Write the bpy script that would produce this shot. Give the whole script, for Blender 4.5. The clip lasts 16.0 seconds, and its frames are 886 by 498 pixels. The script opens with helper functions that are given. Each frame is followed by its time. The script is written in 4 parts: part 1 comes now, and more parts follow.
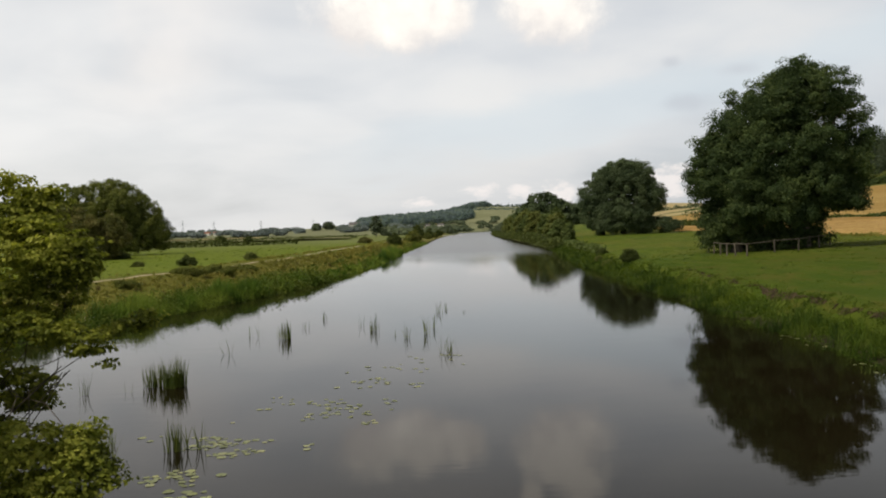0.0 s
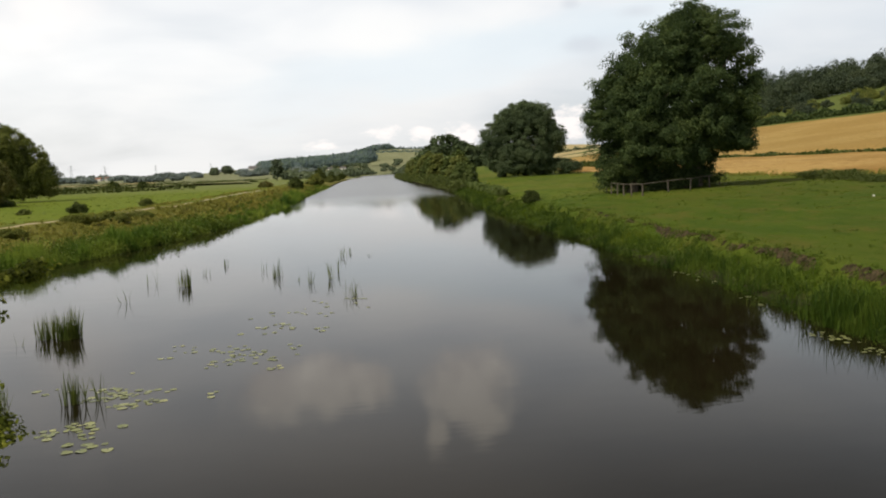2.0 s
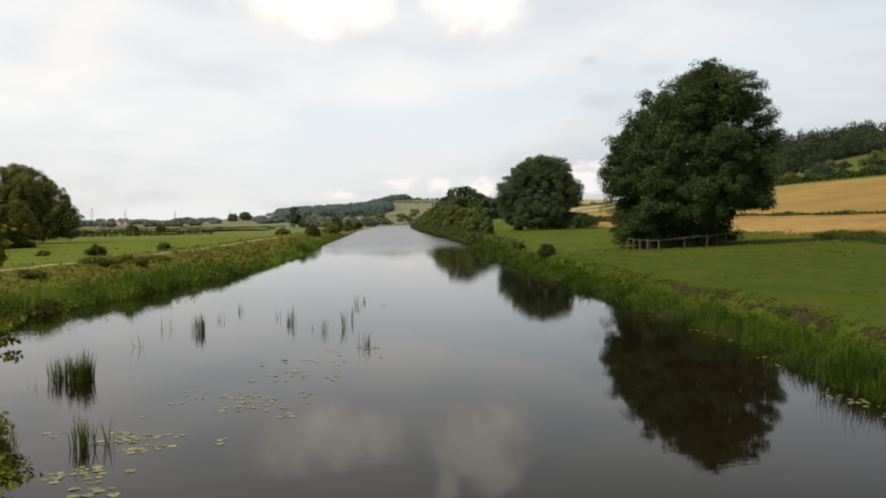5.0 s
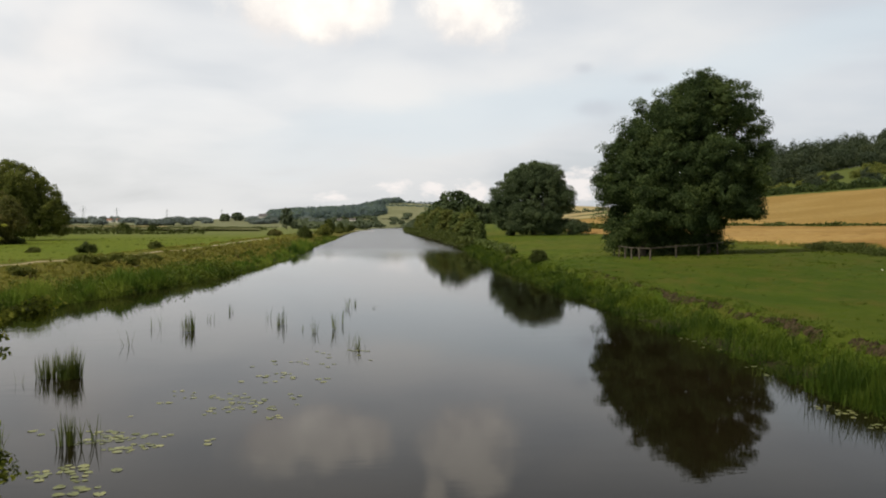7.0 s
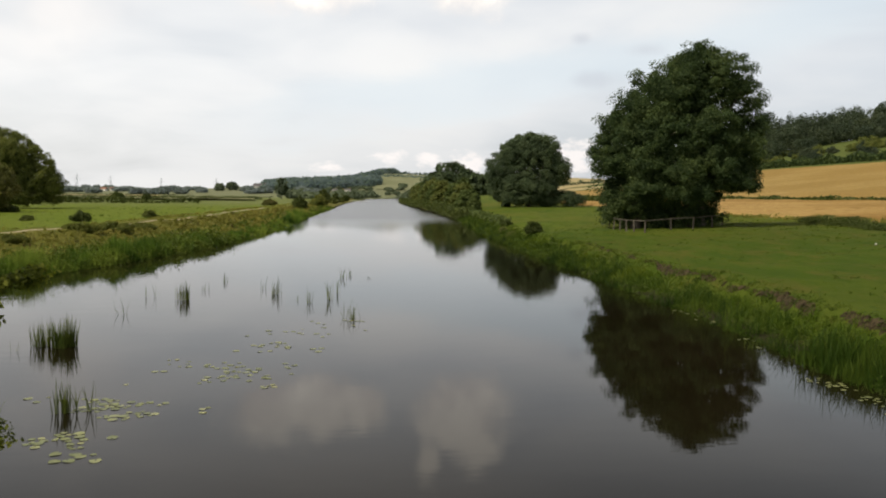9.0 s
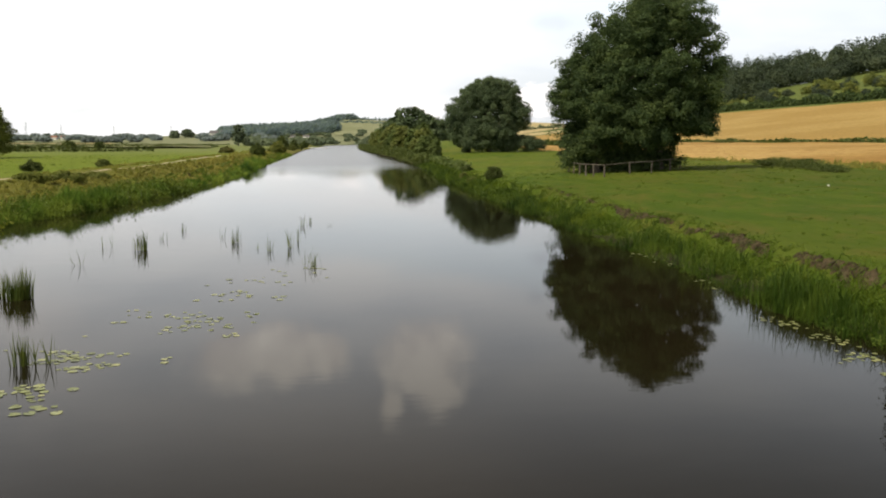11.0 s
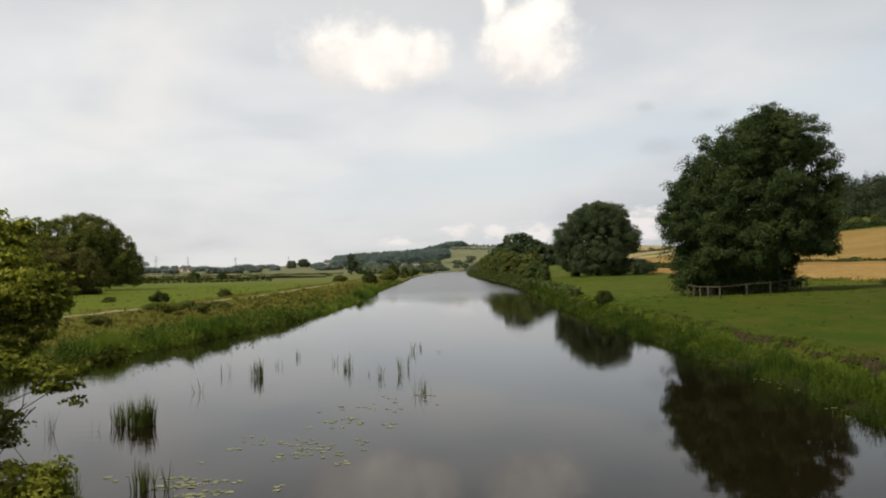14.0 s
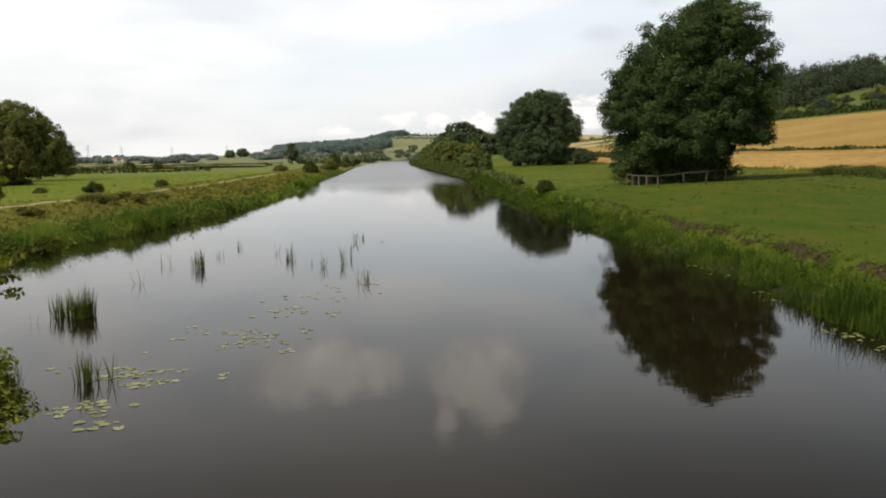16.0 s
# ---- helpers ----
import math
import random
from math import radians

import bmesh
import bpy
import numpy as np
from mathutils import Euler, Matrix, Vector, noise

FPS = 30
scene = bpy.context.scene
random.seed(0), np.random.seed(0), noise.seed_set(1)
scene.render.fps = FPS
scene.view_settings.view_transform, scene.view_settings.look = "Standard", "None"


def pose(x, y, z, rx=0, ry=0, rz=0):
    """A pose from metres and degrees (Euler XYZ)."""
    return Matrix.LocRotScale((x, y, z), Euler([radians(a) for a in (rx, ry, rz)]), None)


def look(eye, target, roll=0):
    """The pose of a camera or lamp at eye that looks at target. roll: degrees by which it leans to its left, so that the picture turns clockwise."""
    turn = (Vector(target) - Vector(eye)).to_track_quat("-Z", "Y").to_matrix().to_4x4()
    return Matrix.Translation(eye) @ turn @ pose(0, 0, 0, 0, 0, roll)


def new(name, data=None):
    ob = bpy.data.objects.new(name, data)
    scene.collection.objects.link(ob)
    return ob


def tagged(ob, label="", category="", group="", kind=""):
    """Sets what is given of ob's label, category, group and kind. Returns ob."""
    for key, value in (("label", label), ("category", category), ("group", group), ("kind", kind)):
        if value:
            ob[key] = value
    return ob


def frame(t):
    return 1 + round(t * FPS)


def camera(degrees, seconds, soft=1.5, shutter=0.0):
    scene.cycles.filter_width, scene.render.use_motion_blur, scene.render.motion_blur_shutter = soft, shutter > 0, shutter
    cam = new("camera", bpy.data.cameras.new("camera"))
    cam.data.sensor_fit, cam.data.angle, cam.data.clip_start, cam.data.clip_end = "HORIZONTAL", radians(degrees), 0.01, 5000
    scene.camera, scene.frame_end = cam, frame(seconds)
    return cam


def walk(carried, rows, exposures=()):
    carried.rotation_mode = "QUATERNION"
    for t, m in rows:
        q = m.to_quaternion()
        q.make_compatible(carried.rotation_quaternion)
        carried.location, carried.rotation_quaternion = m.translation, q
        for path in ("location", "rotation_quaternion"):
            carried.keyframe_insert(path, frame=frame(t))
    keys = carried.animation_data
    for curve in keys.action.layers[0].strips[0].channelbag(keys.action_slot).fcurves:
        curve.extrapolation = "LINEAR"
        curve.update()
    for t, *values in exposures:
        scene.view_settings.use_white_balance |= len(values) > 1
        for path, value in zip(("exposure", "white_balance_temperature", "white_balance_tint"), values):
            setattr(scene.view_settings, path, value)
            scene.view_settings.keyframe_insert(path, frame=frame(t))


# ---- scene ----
cam = camera(54.97, 16.0, soft=2.0)
PATH = [
    (0, (0.0, 0.0, 5.0), (-0.0001, 1.9995, 4.9566), -1.85),
    (0.5, (0.0, 0.0, 5.0), (0.1576, 1.9937, 4.9811), -0.67),
    (1, (0.0, 0.0, 5.0), (0.3452, 1.9686, 4.9268), -1.67),
    (1.5, (0.0, 0.0, 5.0), (0.2774, 1.9749, 4.8497), -1.56),
    (2, (0.0, 0.0, 5.0), (0.2195, 1.9793, 4.8147), -2.37),
    (2.5, (0.0, 0.0, 5.0), (0.1697, 1.9824, 4.7970), -3.41),
    (3, (0.0, 0.0, 5.0), (0.1394, 1.9842, 4.7918), -3.24),
    (3.5, (0.0, 0.0, 5.0), (0.1161, 1.9884, 4.8190), -3.31),
    (4, (0.0, 0.0, 5.0), (0.1142, 1.9922, 4.8655), -2.94),
    (4.2, (0.0, 0.0, 5.0), (0.1355, 1.9941, 4.9278), -2.50),
    (6.3, (0.0, 0.0, 5.0), (0.2315, 1.9856, 4.9399), 0.28),
    (6.5, (0.0, 0.0, 5.0), (0.2486, 1.9832, 4.9273), 0.38),
    (7, (0.0, 0.0, 5.0), (0.2075, 1.9884, 4.9450), 0.10),
    (7.5, (0.0, 0.0, 5.0), (0.2162, 1.9866, 4.9185), 0.40),
    (8, (0.0, 0.0, 5.0), (0.2075, 1.9863, 4.8932), 0.31),
    (10.3, (0.0, 0.0, 5.0), (0.2689, 1.9740, 4.8238), 0.24),
    (10.5, (0.0, 0.0, 5.0), (0.2797, 1.9706, 4.8038), 0.05),
    (11, (0.0, 0.0, 5.0), (0.3088, 1.9603, 4.7516), 0.02),
    (11.5, (0.0, 0.0, 5.0), (0.3726, 1.9447, 4.7181), -0.09),
    (12, (0.0, 0.0, 5.0), (0.3721, 1.9442, 4.7142), -0.57),
    (12.5, (0.0, 0.0, 5.0), (0.2173, 1.9843, 4.8765), -1.56),
    (13, (0.0, 0.0, 5.0), (0.1475, 1.9933, 4.9280), -1.48),
    (13.5, (0.0, 0.0, 5.0), (0.0962, 1.9973, 5.0368), -0.79),
    (14, (0.0, 0.0, 5.0), (0.0593, 1.9986, 5.0474), -1.07),
    (14.5, (0.0, 0.0, 5.0), (0.0412, 1.9995, 5.0151), -0.82),
    (15, (0.0, 0.0, 5.0), (0.0387, 1.9996, 4.9948), -0.97),
    (15.5, (0.0, 0.0, 5.0), (0.1480, 1.9932, 4.9282), -1.56),
    (16, (0.0, 0.0, 5.0), (0.1883, 1.9796, 4.7865), -1.12),
]
walk(cam, [(t, look(eye, target, roll)) for t, eye, target, roll in PATH],
     exposures=((0.0, 0.0), (0.5, 0.04), (1.0, 0.06), (1.5, 0.31), (2.0, 0.25), (2.5, 0.2), (3.0, 0.36), (3.5, 0.38), (4.0, 0.32), (6.5, 0.04), (7.0, 0.05), (8.0, 0.08),
                (10.5, 0.46), (11.0, 0.56), (11.5, 0.46), (12.0, 0.42), (12.5, 0.36), (13.0, 0.22), (13.5, 0.05), (14.0, -0.04), (14.5, -0.08), (15.0, -0.06), (15.5, -0.1), (16.0, 0.3)))

# ---- sky and sun ----
SUN_AZ, SUN_EL = -122.0, 50.0     # degrees to the right of +y, and above the horizon
world = bpy.data.worlds.new("sky")
scene.world = world
world.use_nodes = True
wt = world.node_tree
wt.nodes.clear()


class Nodes:
    """A short hand for building node trees."""

    def __init__(self, tree):
        self.t = tree

    def add(self, kind, ins=(), operation=None, clamp=False, smooth=False, blend=None):
        n = self.t.nodes.new(kind)
        if operation:
            n.operation = operation
        if clamp:
            n.use_clamp = True
        if smooth:
            n.interpolation_type = "SMOOTHSTEP"
        if blend:
            n.data_type, n.blend_type = "RGBA", blend
        for key, v in (ins.items() if isinstance(ins, dict) else enumerate(ins)):
            self.put(n.inputs[key], v)
        return n

    def put(self, socket, v):
        if isinstance(v, bpy.types.NodeSocket):
            self.t.links.new(v, socket)
        elif v is not None:
            socket.default_value = v

    def math(self, op, a, b=None, c=None, clamp=False):
        return self.add("ShaderNodeMath", (a, b, c), operation=op, clamp=clamp).outputs[0]

    def mix(self, f, a, b, mode="MIX"):
        n = self.add("ShaderNodeMix", blend=mode)
        for s, v in ((n.inputs[0], f), (n.inputs[6], a), (n.inputs[7], b)):
            self.put(s, (*v, 1) if isinstance(v, tuple) and len(v) == 3 else v)
        return n.outputs[2]

    def span(self, v, a, b, lo=0.0, hi=1.0):
        return self.add("ShaderNodeMapRange", (v, a, b, lo, hi), smooth=True).outputs[0]

    def noise(self, scale, vec=None, detail=4.0, rough=0.55, dist=0.0):
        n = self.add("ShaderNodeTexNoise", {"Scale": scale, "Detail": detail, "Roughness": rough, "Distortion": dist})
        if vec is not None:
            self.t.links.new(vec, n.inputs["Vector"])
        return n.outputs[0]

    def ramp(self, f, *stops):
        n = self.add("ShaderNodeValToRGB", (f,))
        e = n.color_ramp.elements
        while len(e) < len(stops):
            e.new(0.5)
        for el, (p, c) in zip(e, stops):
            el.position, el.color = p, (*c, 1)
        return n.outputs[0]


def build_sky():
    k = Nodes(wt)
    way = k.add("ShaderNodeTexCoord").outputs["Generated"]
    x, y, z = k.add("ShaderNodeSeparateXYZ", (way,)).outputs
    air = k.add("ShaderNodeTexSky")
    air.sky_type, air.sun_disc, air.dust_density = "NISHITA", False, 2.0
    air.sun_elevation, air.sun_rotation = radians(SUN_EL), radians(SUN_AZ)
    blue = air.outputs[0]
    blue = k.mix(1.0, blue, (0.085, 0.085, 0.085), "MULTIPLY")
    az = k.math("MULTIPLY", k.math("ARCTAN2", x, y), 57.2958)
    el = k.math("MULTIPLY", k.math("ARCSINE", z), 57.2958)
    # high thin cloud, drawn out sideways by perspective
    up = k.math("ADD", k.math("ABSOLUTE", z), 0.20)
    flat = k.add("ShaderNodeCombineXYZ", (k.math("DIVIDE", x, up), k.math("DIVIDE", y, up), 0.0)).outputs[0]
    veil = k.noise(0.42, flat, 4.0, 0.45, 0.4)
    veil2 = k.noise(1.7, flat, 4.0, 0.5, 0.3)
    thin = k.math("ADD", k.math("MULTIPLY", veil, 0.75), k.math("MULTIPLY", veil2, 0.25))
    cover = k.span(thin, 0.32, 0.56, 0.62, 0.98)
    white = k.mix(k.span(thin, 0.42, 0.66), (0.74, 0.762, 0.79), (0.872, 0.862, 0.842))
    warm = k.math("MULTIPLY", k.span(az, 14.0, -38.0), k.span(el, 30.0, 5.0, 0.5, 1.0))
    white = k.mix(k.math("MULTIPLY", warm, 0.9), white, (0.97, 0.96, 0.94))
    sky = k.mix(cover, blue, white)
    sky = k.mix(1.0, sky, k.mix(k.span(el, 1.0, 9.0), (0.885, 0.885, 0.885), (1.0, 1.0, 1.0)), "MULTIPLY")
    # thinner and darker overhead
    sky = k.mix(k.span(el, 12.5, 30.0, 0.0, 0.9), sky, k.mix(0.6, k.mix(0.55, blue, white), (0.326, 0.273, 0.247)))
    # a clearer, deeper sky away from the sun
    sky = k.mix(k.math("MULTIPLY", k.span(el, 12.0, 24.0), k.span(az, 2.0, 34.0)), sky, k.mix(1.0, sky, (0.64, 0.665, 0.69), "MULTIPLY"))
    sky = k.mix(k.span(az, 6.0, 30.0, 0.0, 0.85), sky, k.mix(1.0, sky, (0.90, 0.92, 0.94), "MULTIPLY"))
    # a clear pale-blue streak low in the sky, and a soft warm bank of cloud over the left meadow
    streak = k.math("MULTIPLY", k.span(k.math("ABSOLUTE", k.math("SUBTRACT", k.math("ADD", el, k.math("MULTIPLY", veil2, 5.0)), k.math("ADD", 8.4, k.math("MULTIPLY", az, 0.16)))), 2.6, 0.4), k.span(az, -14.0, 4.0))
    sky = k.mix(k.math("MULTIPLY", streak, 0.55), sky, (0.66, 0.745, 0.80))
    bank = k.math("MULTIPLY", k.span(k.noise(5.0, way, 4.0, 0.5), 0.40, 0.66), k.math("MULTIPLY", k.span(az, -10.0, -18.0), k.math("MULTIPLY", k.span(el, 6.0, 10.0), k.span(el, 26.0, 15.0))))
    sky = k.mix(k.math("MULTIPLY", bank, 0.7), sky, (0.97, 0.925, 0.885))
    # heaped clouds
    puff = k.noise(9.0, way, 7.0, 0.6, 0.2)
    puff2 = k.noise(26.0, way, 5.0, 0.6, 0.0)
    rough = k.math("ADD", k.math("MULTIPLY", k.math("SUBTRACT", puff, 0.5), 2.3), k.math("MULTIPLY", k.math("SUBTRACT", puff2, 0.5), 0.9))

    small = k.noise(1.0, k.add("ShaderNodeCombineXYZ", (k.math("MULTIPLY", az, 0.9), k.math("MULTIPLY", el, 1.8), 0.0)).outputs[0], 5.0, 0.6)
    small = k.math("MULTIPLY", k.math("SUBTRACT", small, 0.5), 3.6)

    def heap(a0, e0, ra, re, soft=0.55, edge=None):
        da = k.math("DIVIDE", k.math("SUBTRACT", az, a0), ra)
        de = k.math("DIVIDE", k.math("SUBTRACT", el, e0), re)
        d = k.math("SQRT", k.math("ADD", k.math("MULTIPLY", da, da), k.math("MULTIPLY", de, de)))
        return k.span(k.math("ADD", d, edge or rough), 1.0 + soft * 0.6, 1.0 - soft)

    def joined(*parts):
        out = parts[0]
        for p in parts[1:]:
            out = k.math("MAXIMUM", out, p)
        return out

    big = joined(heap(-5.6, 13.9, 2.9, 2.3), heap(-1.6, 14.0, 3.4, 2.2), heap(1.2, 14.2, 1.5, 1.6), heap(7.6, 14.6, 3.6, 2.9),
                 heap(8.6, 16.4, 2.2, 1.8), heap(5.4, 17.6, 1.0, 1.9))
    low = joined(heap(5.3, 2.5, 0.8, 0.5, 0.8, small), heap(15.0, 2.6, 1.5, 1.1, 0.8, small), heap(8.0, 2.2, 1.2, 0.6, 0.8, small), heap(2.8, 2.6, 1.1, 0.35, 0.8, small),
                 heap(-1.5, 1.9, 0.9, 0.3, 0.8, small), heap(20.5, 2.8, 1.4, 0.6, 0.8, small))
    grey = joined(heap(16.0, 7.7, 1.1, 0.5, 0.9), heap(19.4, 9.5, 1.3, 0.45, 0.9), heap(15.3, 10.3, 0.6, 0.35, 0.9))
    lit = k.mix(k.span(k.math("ADD", el, k.math("MULTIPLY", rough, -5.0)), 11.0, 17.0), (0.86, 0.80, 0.76), (1.28, 1.20, 1.08))
    sky = k.mix(k.math("MULTIPLY", big, 0.82), sky, lit)
    sky = k.mix(k.math("MULTIPLY", low, 0.75), sky, (0.97, 0.905, 0.87))
    sky = k.mix(k.math("MULTIPLY", grey, 0.5), sky, (0.55, 0.58, 0.63))
    out = k.add("ShaderNodeOutputWorld")
    bg = k.add("ShaderNodeBackground", {"Color": sky, "Strength": 1.0})
    wt.links.new(bg.outputs[0], out.inputs[0])


build_sky()
sun = new("sun", bpy.data.lights.new("sun", "SUN"))
sun.data.energy, sun.data.angle, sun.data.color = 3.2, radians(2.5), (1.0, 0.92, 0.74)
_e, _a = radians(SUN_EL), radians(SUN_AZ)
sun.matrix_world = look((0, 0, 80), (-80 * math.cos(_e) * math.sin(_a), -80 * math.cos(_e) * math.cos(_a), 80 - 80 * math.sin(_e)))

# ---- materials ----
MATS = {}


def material(name, build):
    m = bpy.data.materials.new(name)
    m.use_nodes = True
    m.node_tree.nodes.clear()
    k = Nodes(m.node_tree)
    shader = build(k)
    out = k.add("ShaderNodeOutputMaterial")
    m.node_tree.links.new(shader, out.inputs[0])
    MATS[name] = m
    return m


def principled(k, col, rough=0.7, spec=0.3, normal=None, metal=0.0, ior=1.45):
    n = k.add("ShaderNodeBsdfPrincipled", {"Roughness": rough, "Specular IOR Level": spec, "Metallic": metal, "IOR": ior})
    k.put(n.inputs["Base Color"], (*col, 1) if isinstance(col, tuple) else col)
    if normal is not None:
        k.put(n.inputs["Normal"], normal)
    return n.outputs[0]


def bump(k, height, strength, dist):
    return k.add("ShaderNodeBump", {"Height": height, "Strength": strength, "Distance": dist}).outputs[0]


def place(k):
    return k.add("ShaderNodeNewGeometry").outputs["Position"]


def scaled(k, vec, s):
    return k.add("ShaderNodeVectorMath", (vec, s), operation="MULTIPLY").outputs[0]


def foliage(name, dark, mid, light, clump=0.35, through_light=0.3, rough=0.55, share=0.45):
    """Leaves: each differs a little, and larger patches of a crown differ too."""
    def build(k):
        g = k.add("ShaderNodeNewGeometry")
        one = g.outputs["Random Per Island"]
        patch = k.noise(clump, g.outputs["Position"], 3.0)
        f = k.math("ADD", k.math("MULTIPLY", one, 1 - share), k.math("MULTIPLY", k.span(patch, 0.32, 0.68), share))
        col = k.ramp(f, (0.0, dark), (0.5, mid), (1.0, light))
        leaf = principled(k, col, rough, 0.10)
        thru = k.add("ShaderNodeBsdfTranslucent", {"Color": k.mix(1.0, col, (1.25, 1.3, 0.7), "MULTIPLY")}).outputs[0]
        return k.add("ShaderNodeMixShader", (through_light, leaf, thru)).outputs[0]
    return material(name, build)


foliage("leaf_dark", (0.0261, 0.0437, 0.0194), (0.0521, 0.0795, 0.0307), (0.1217, 0.1557, 0.0527), 0.35, 0.36)
# dark leaves lifted paler and bluer, so haze sits in the base colour
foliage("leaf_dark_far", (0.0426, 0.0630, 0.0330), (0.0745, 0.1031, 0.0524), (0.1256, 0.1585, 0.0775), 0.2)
foliage("leaf_willow", (0.0516, 0.0725, 0.0213), (0.0908, 0.1214, 0.0355), (0.1342, 0.1628, 0.0533), 0.3)
foliage("leaf_scrub", (0.0752, 0.0924, 0.0205), (0.1289, 0.1444, 0.0331), (0.1933, 0.1906, 0.0510), 0.6)
foliage("leaf_near", (0.0401, 0.0545, 0.0085), (0.1812, 0.2050, 0.0306), (0.3905, 0.3891, 0.0711), 1.6, 0.42)
foliage("leaf_olive", (0.062, 0.078, 0.022), (0.118, 0.138, 0.037), (0.182, 0.192, 0.055), 0.25)
foliage("leaf_russet", (0.0680, 0.0755, 0.0241), (0.1287, 0.1313, 0.0413), (0.2193, 0.1772, 0.0618), 0.3)
foliage("leaf_olive_dark", (0.0701, 0.0853, 0.0234), (0.1365, 0.1570, 0.0413), (0.2398, 0.2476, 0.0676), 0.22)
# between hedge and far leaves, with some haze painted into the colour
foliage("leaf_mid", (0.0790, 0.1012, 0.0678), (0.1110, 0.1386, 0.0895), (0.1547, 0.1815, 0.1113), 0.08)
foliage("waterside_herb", (0.0210, 0.0380, 0.0050), (0.0570, 0.0880, 0.0100), (0.0950, 0.1280, 0.0170), 0.3, 0.22, share=0.72)
foliage("bank_green", (0.0352, 0.0660, 0.0048), (0.0686, 0.1074, 0.0084), (0.1232, 0.1514, 0.0150), 0.3, 0.22, share=0.7)
foliage("sedge_green", (0.0116, 0.0255, 0.0040), (0.0329, 0.0612, 0.0074), (0.0872, 0.1224, 0.0159), 0.35, 0.22, share=0.72)
foliage("leaf_hedge", (0.0420, 0.0576, 0.0163), (0.0696, 0.0888, 0.0245), (0.1080, 0.1260, 0.0367), 0.15)
# pale bluish leaves: the haze over the far meadows is in their colour
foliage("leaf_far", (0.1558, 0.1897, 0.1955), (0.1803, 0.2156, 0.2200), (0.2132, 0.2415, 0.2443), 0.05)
# hillside leaves carry a slight blue haze tint in their colour
foliage("leaf_wood", (0.0357, 0.0502, 0.0332), (0.0544, 0.0726, 0.0441), (0.0834, 0.1004, 0.0562), 0.06, share=0.72)
# distance haze painted into the leaf colour of the far hill, blue and pale
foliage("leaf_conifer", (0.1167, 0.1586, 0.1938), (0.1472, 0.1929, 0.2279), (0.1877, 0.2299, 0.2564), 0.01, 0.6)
foliage("reed_green", (0.0344, 0.0718, 0.0119), (0.1033, 0.1685, 0.0222), (0.2347, 0.2808, 0.0471), 0.22, 0.22, share=0.72)
foliage("reed_dark", (0.0351, 0.0546, 0.0106), (0.0663, 0.0897, 0.0180), (0.1326, 0.1482, 0.0371), 0.8, 0.3)
foliage("rough_grass", (0.1207, 0.1288, 0.0276), (0.2012, 0.1898, 0.0425), (0.2990, 0.2599, 0.0690), 0.25, 0.25, share=0.72)
foliage("short_grass", (0.0450, 0.0720, 0.0074), (0.0675, 0.0990, 0.0104), (0.0990, 0.1260, 0.0171), 0.3, 0.25, share=0.6)
foliage("bank_herb", (0.045, 0.074, 0.0100), (0.085, 0.118, 0.0160), (0.130, 0.155, 0.0260), 0.28, 0.22, share=0.7)
foliage("dock_brown", (0.06, 0.052, 0.020), (0.10, 0.080, 0.030), (0.14, 0.110, 0.040), 0.5, 0.15)
foliage("umbel_white", (0.45, 0.45, 0.36), (0.55, 0.55, 0.45), (0.65, 0.65, 0.55), 0.5, 0.1)


def _pad(k):
    g = k.add("ShaderNodeNewGeometry")
    r = k.add("ShaderNodeObjectInfo").outputs["Random"]
    col = k.ramp(r, (0.0, (0.12, 0.14, 0.040)), (0.55, (0.185, 0.20, 0.066)), (0.85, (0.25, 0.26, 0.095)), (1.0, (0.29, 0.285, 0.115)))
    col = k.mix(k.span(k.noise(14.0, g.outputs["Position"]), 0.45, 0.7, 0.0, 0.45), col, (0.12, 0.13, 0.04))
    return principled(k, col, 0.42, 0.5, bump(k, k.noise(30.0, g.outputs["Position"]), 0.3, 0.01))


material("lily_pad", _pad)


def _water(k):
    p = place(k)
    wave = k.noise(1.0, scaled(k, p, (0.55, 1.1, 1.0)), 3.0, 0.5)
    fine = k.noise(1.0, scaled(k, p, (2.2, 5.5, 1.0)), 2.0, 0.5)
    calm = k.span(k.noise(1.0, scaled(k, p, (0.035, 0.012, 1.0)), 3.0), 0.35, 0.65, 0.35, 1.0)
    y = k.add("ShaderNodeSeparateXYZ", (p,)).outputs[1]
    # a breeze ruffles the open reach farther off, not the lee of the right bank
    x = k.add("ShaderNodeSeparateXYZ", (p,)).outputs[0]
    lee = k.span(k.math("SUBTRACT", x, k.math("MULTIPLY", k.math("MINIMUM", y, 300.0), 0.05)), 8.5, 4.0)
    gust = k.math("MAXIMUM", k.math("MULTIPLY", lee, k.span(y, 110.0, 200.0)), k.span(y, 125.0, 205.0))
    calm = k.math("MULTIPLY", calm, k.math("ADD", 1.0, k.math("MULTIPLY", gust, 2.0)))
    comb = k.noise(1.0, scaled(k, p, (0.9, 7.0, 1.0)), 2.0, 0.5)
    h = k.math("MULTIPLY", k.math("ADD", wave, k.math("ADD", k.math("MULTIPLY", fine, 0.3), k.math("MULTIPLY", comb, 0.10))), calm)
    silt = k.mix(k.span(k.noise(0.12, p, 3.0), 0.35, 0.7), (0.0066, 0.0052, 0.0022), (0.0110, 0.0084, 0.0040))
    surface = principled(k, silt, k.math("ADD", 0.015, k.math("MULTIPLY", gust, 0.22)), k.math("ADD", 0.4, k.math("MULTIPLY", gust, 0.8)), bump(k, h, 0.30, 0.014), ior=1.20)
    surface.node.inputs["Specular Tint"].default_value = (1.0, 0.93, 0.86, 1.0)
    return surface


material("river_water", _water)


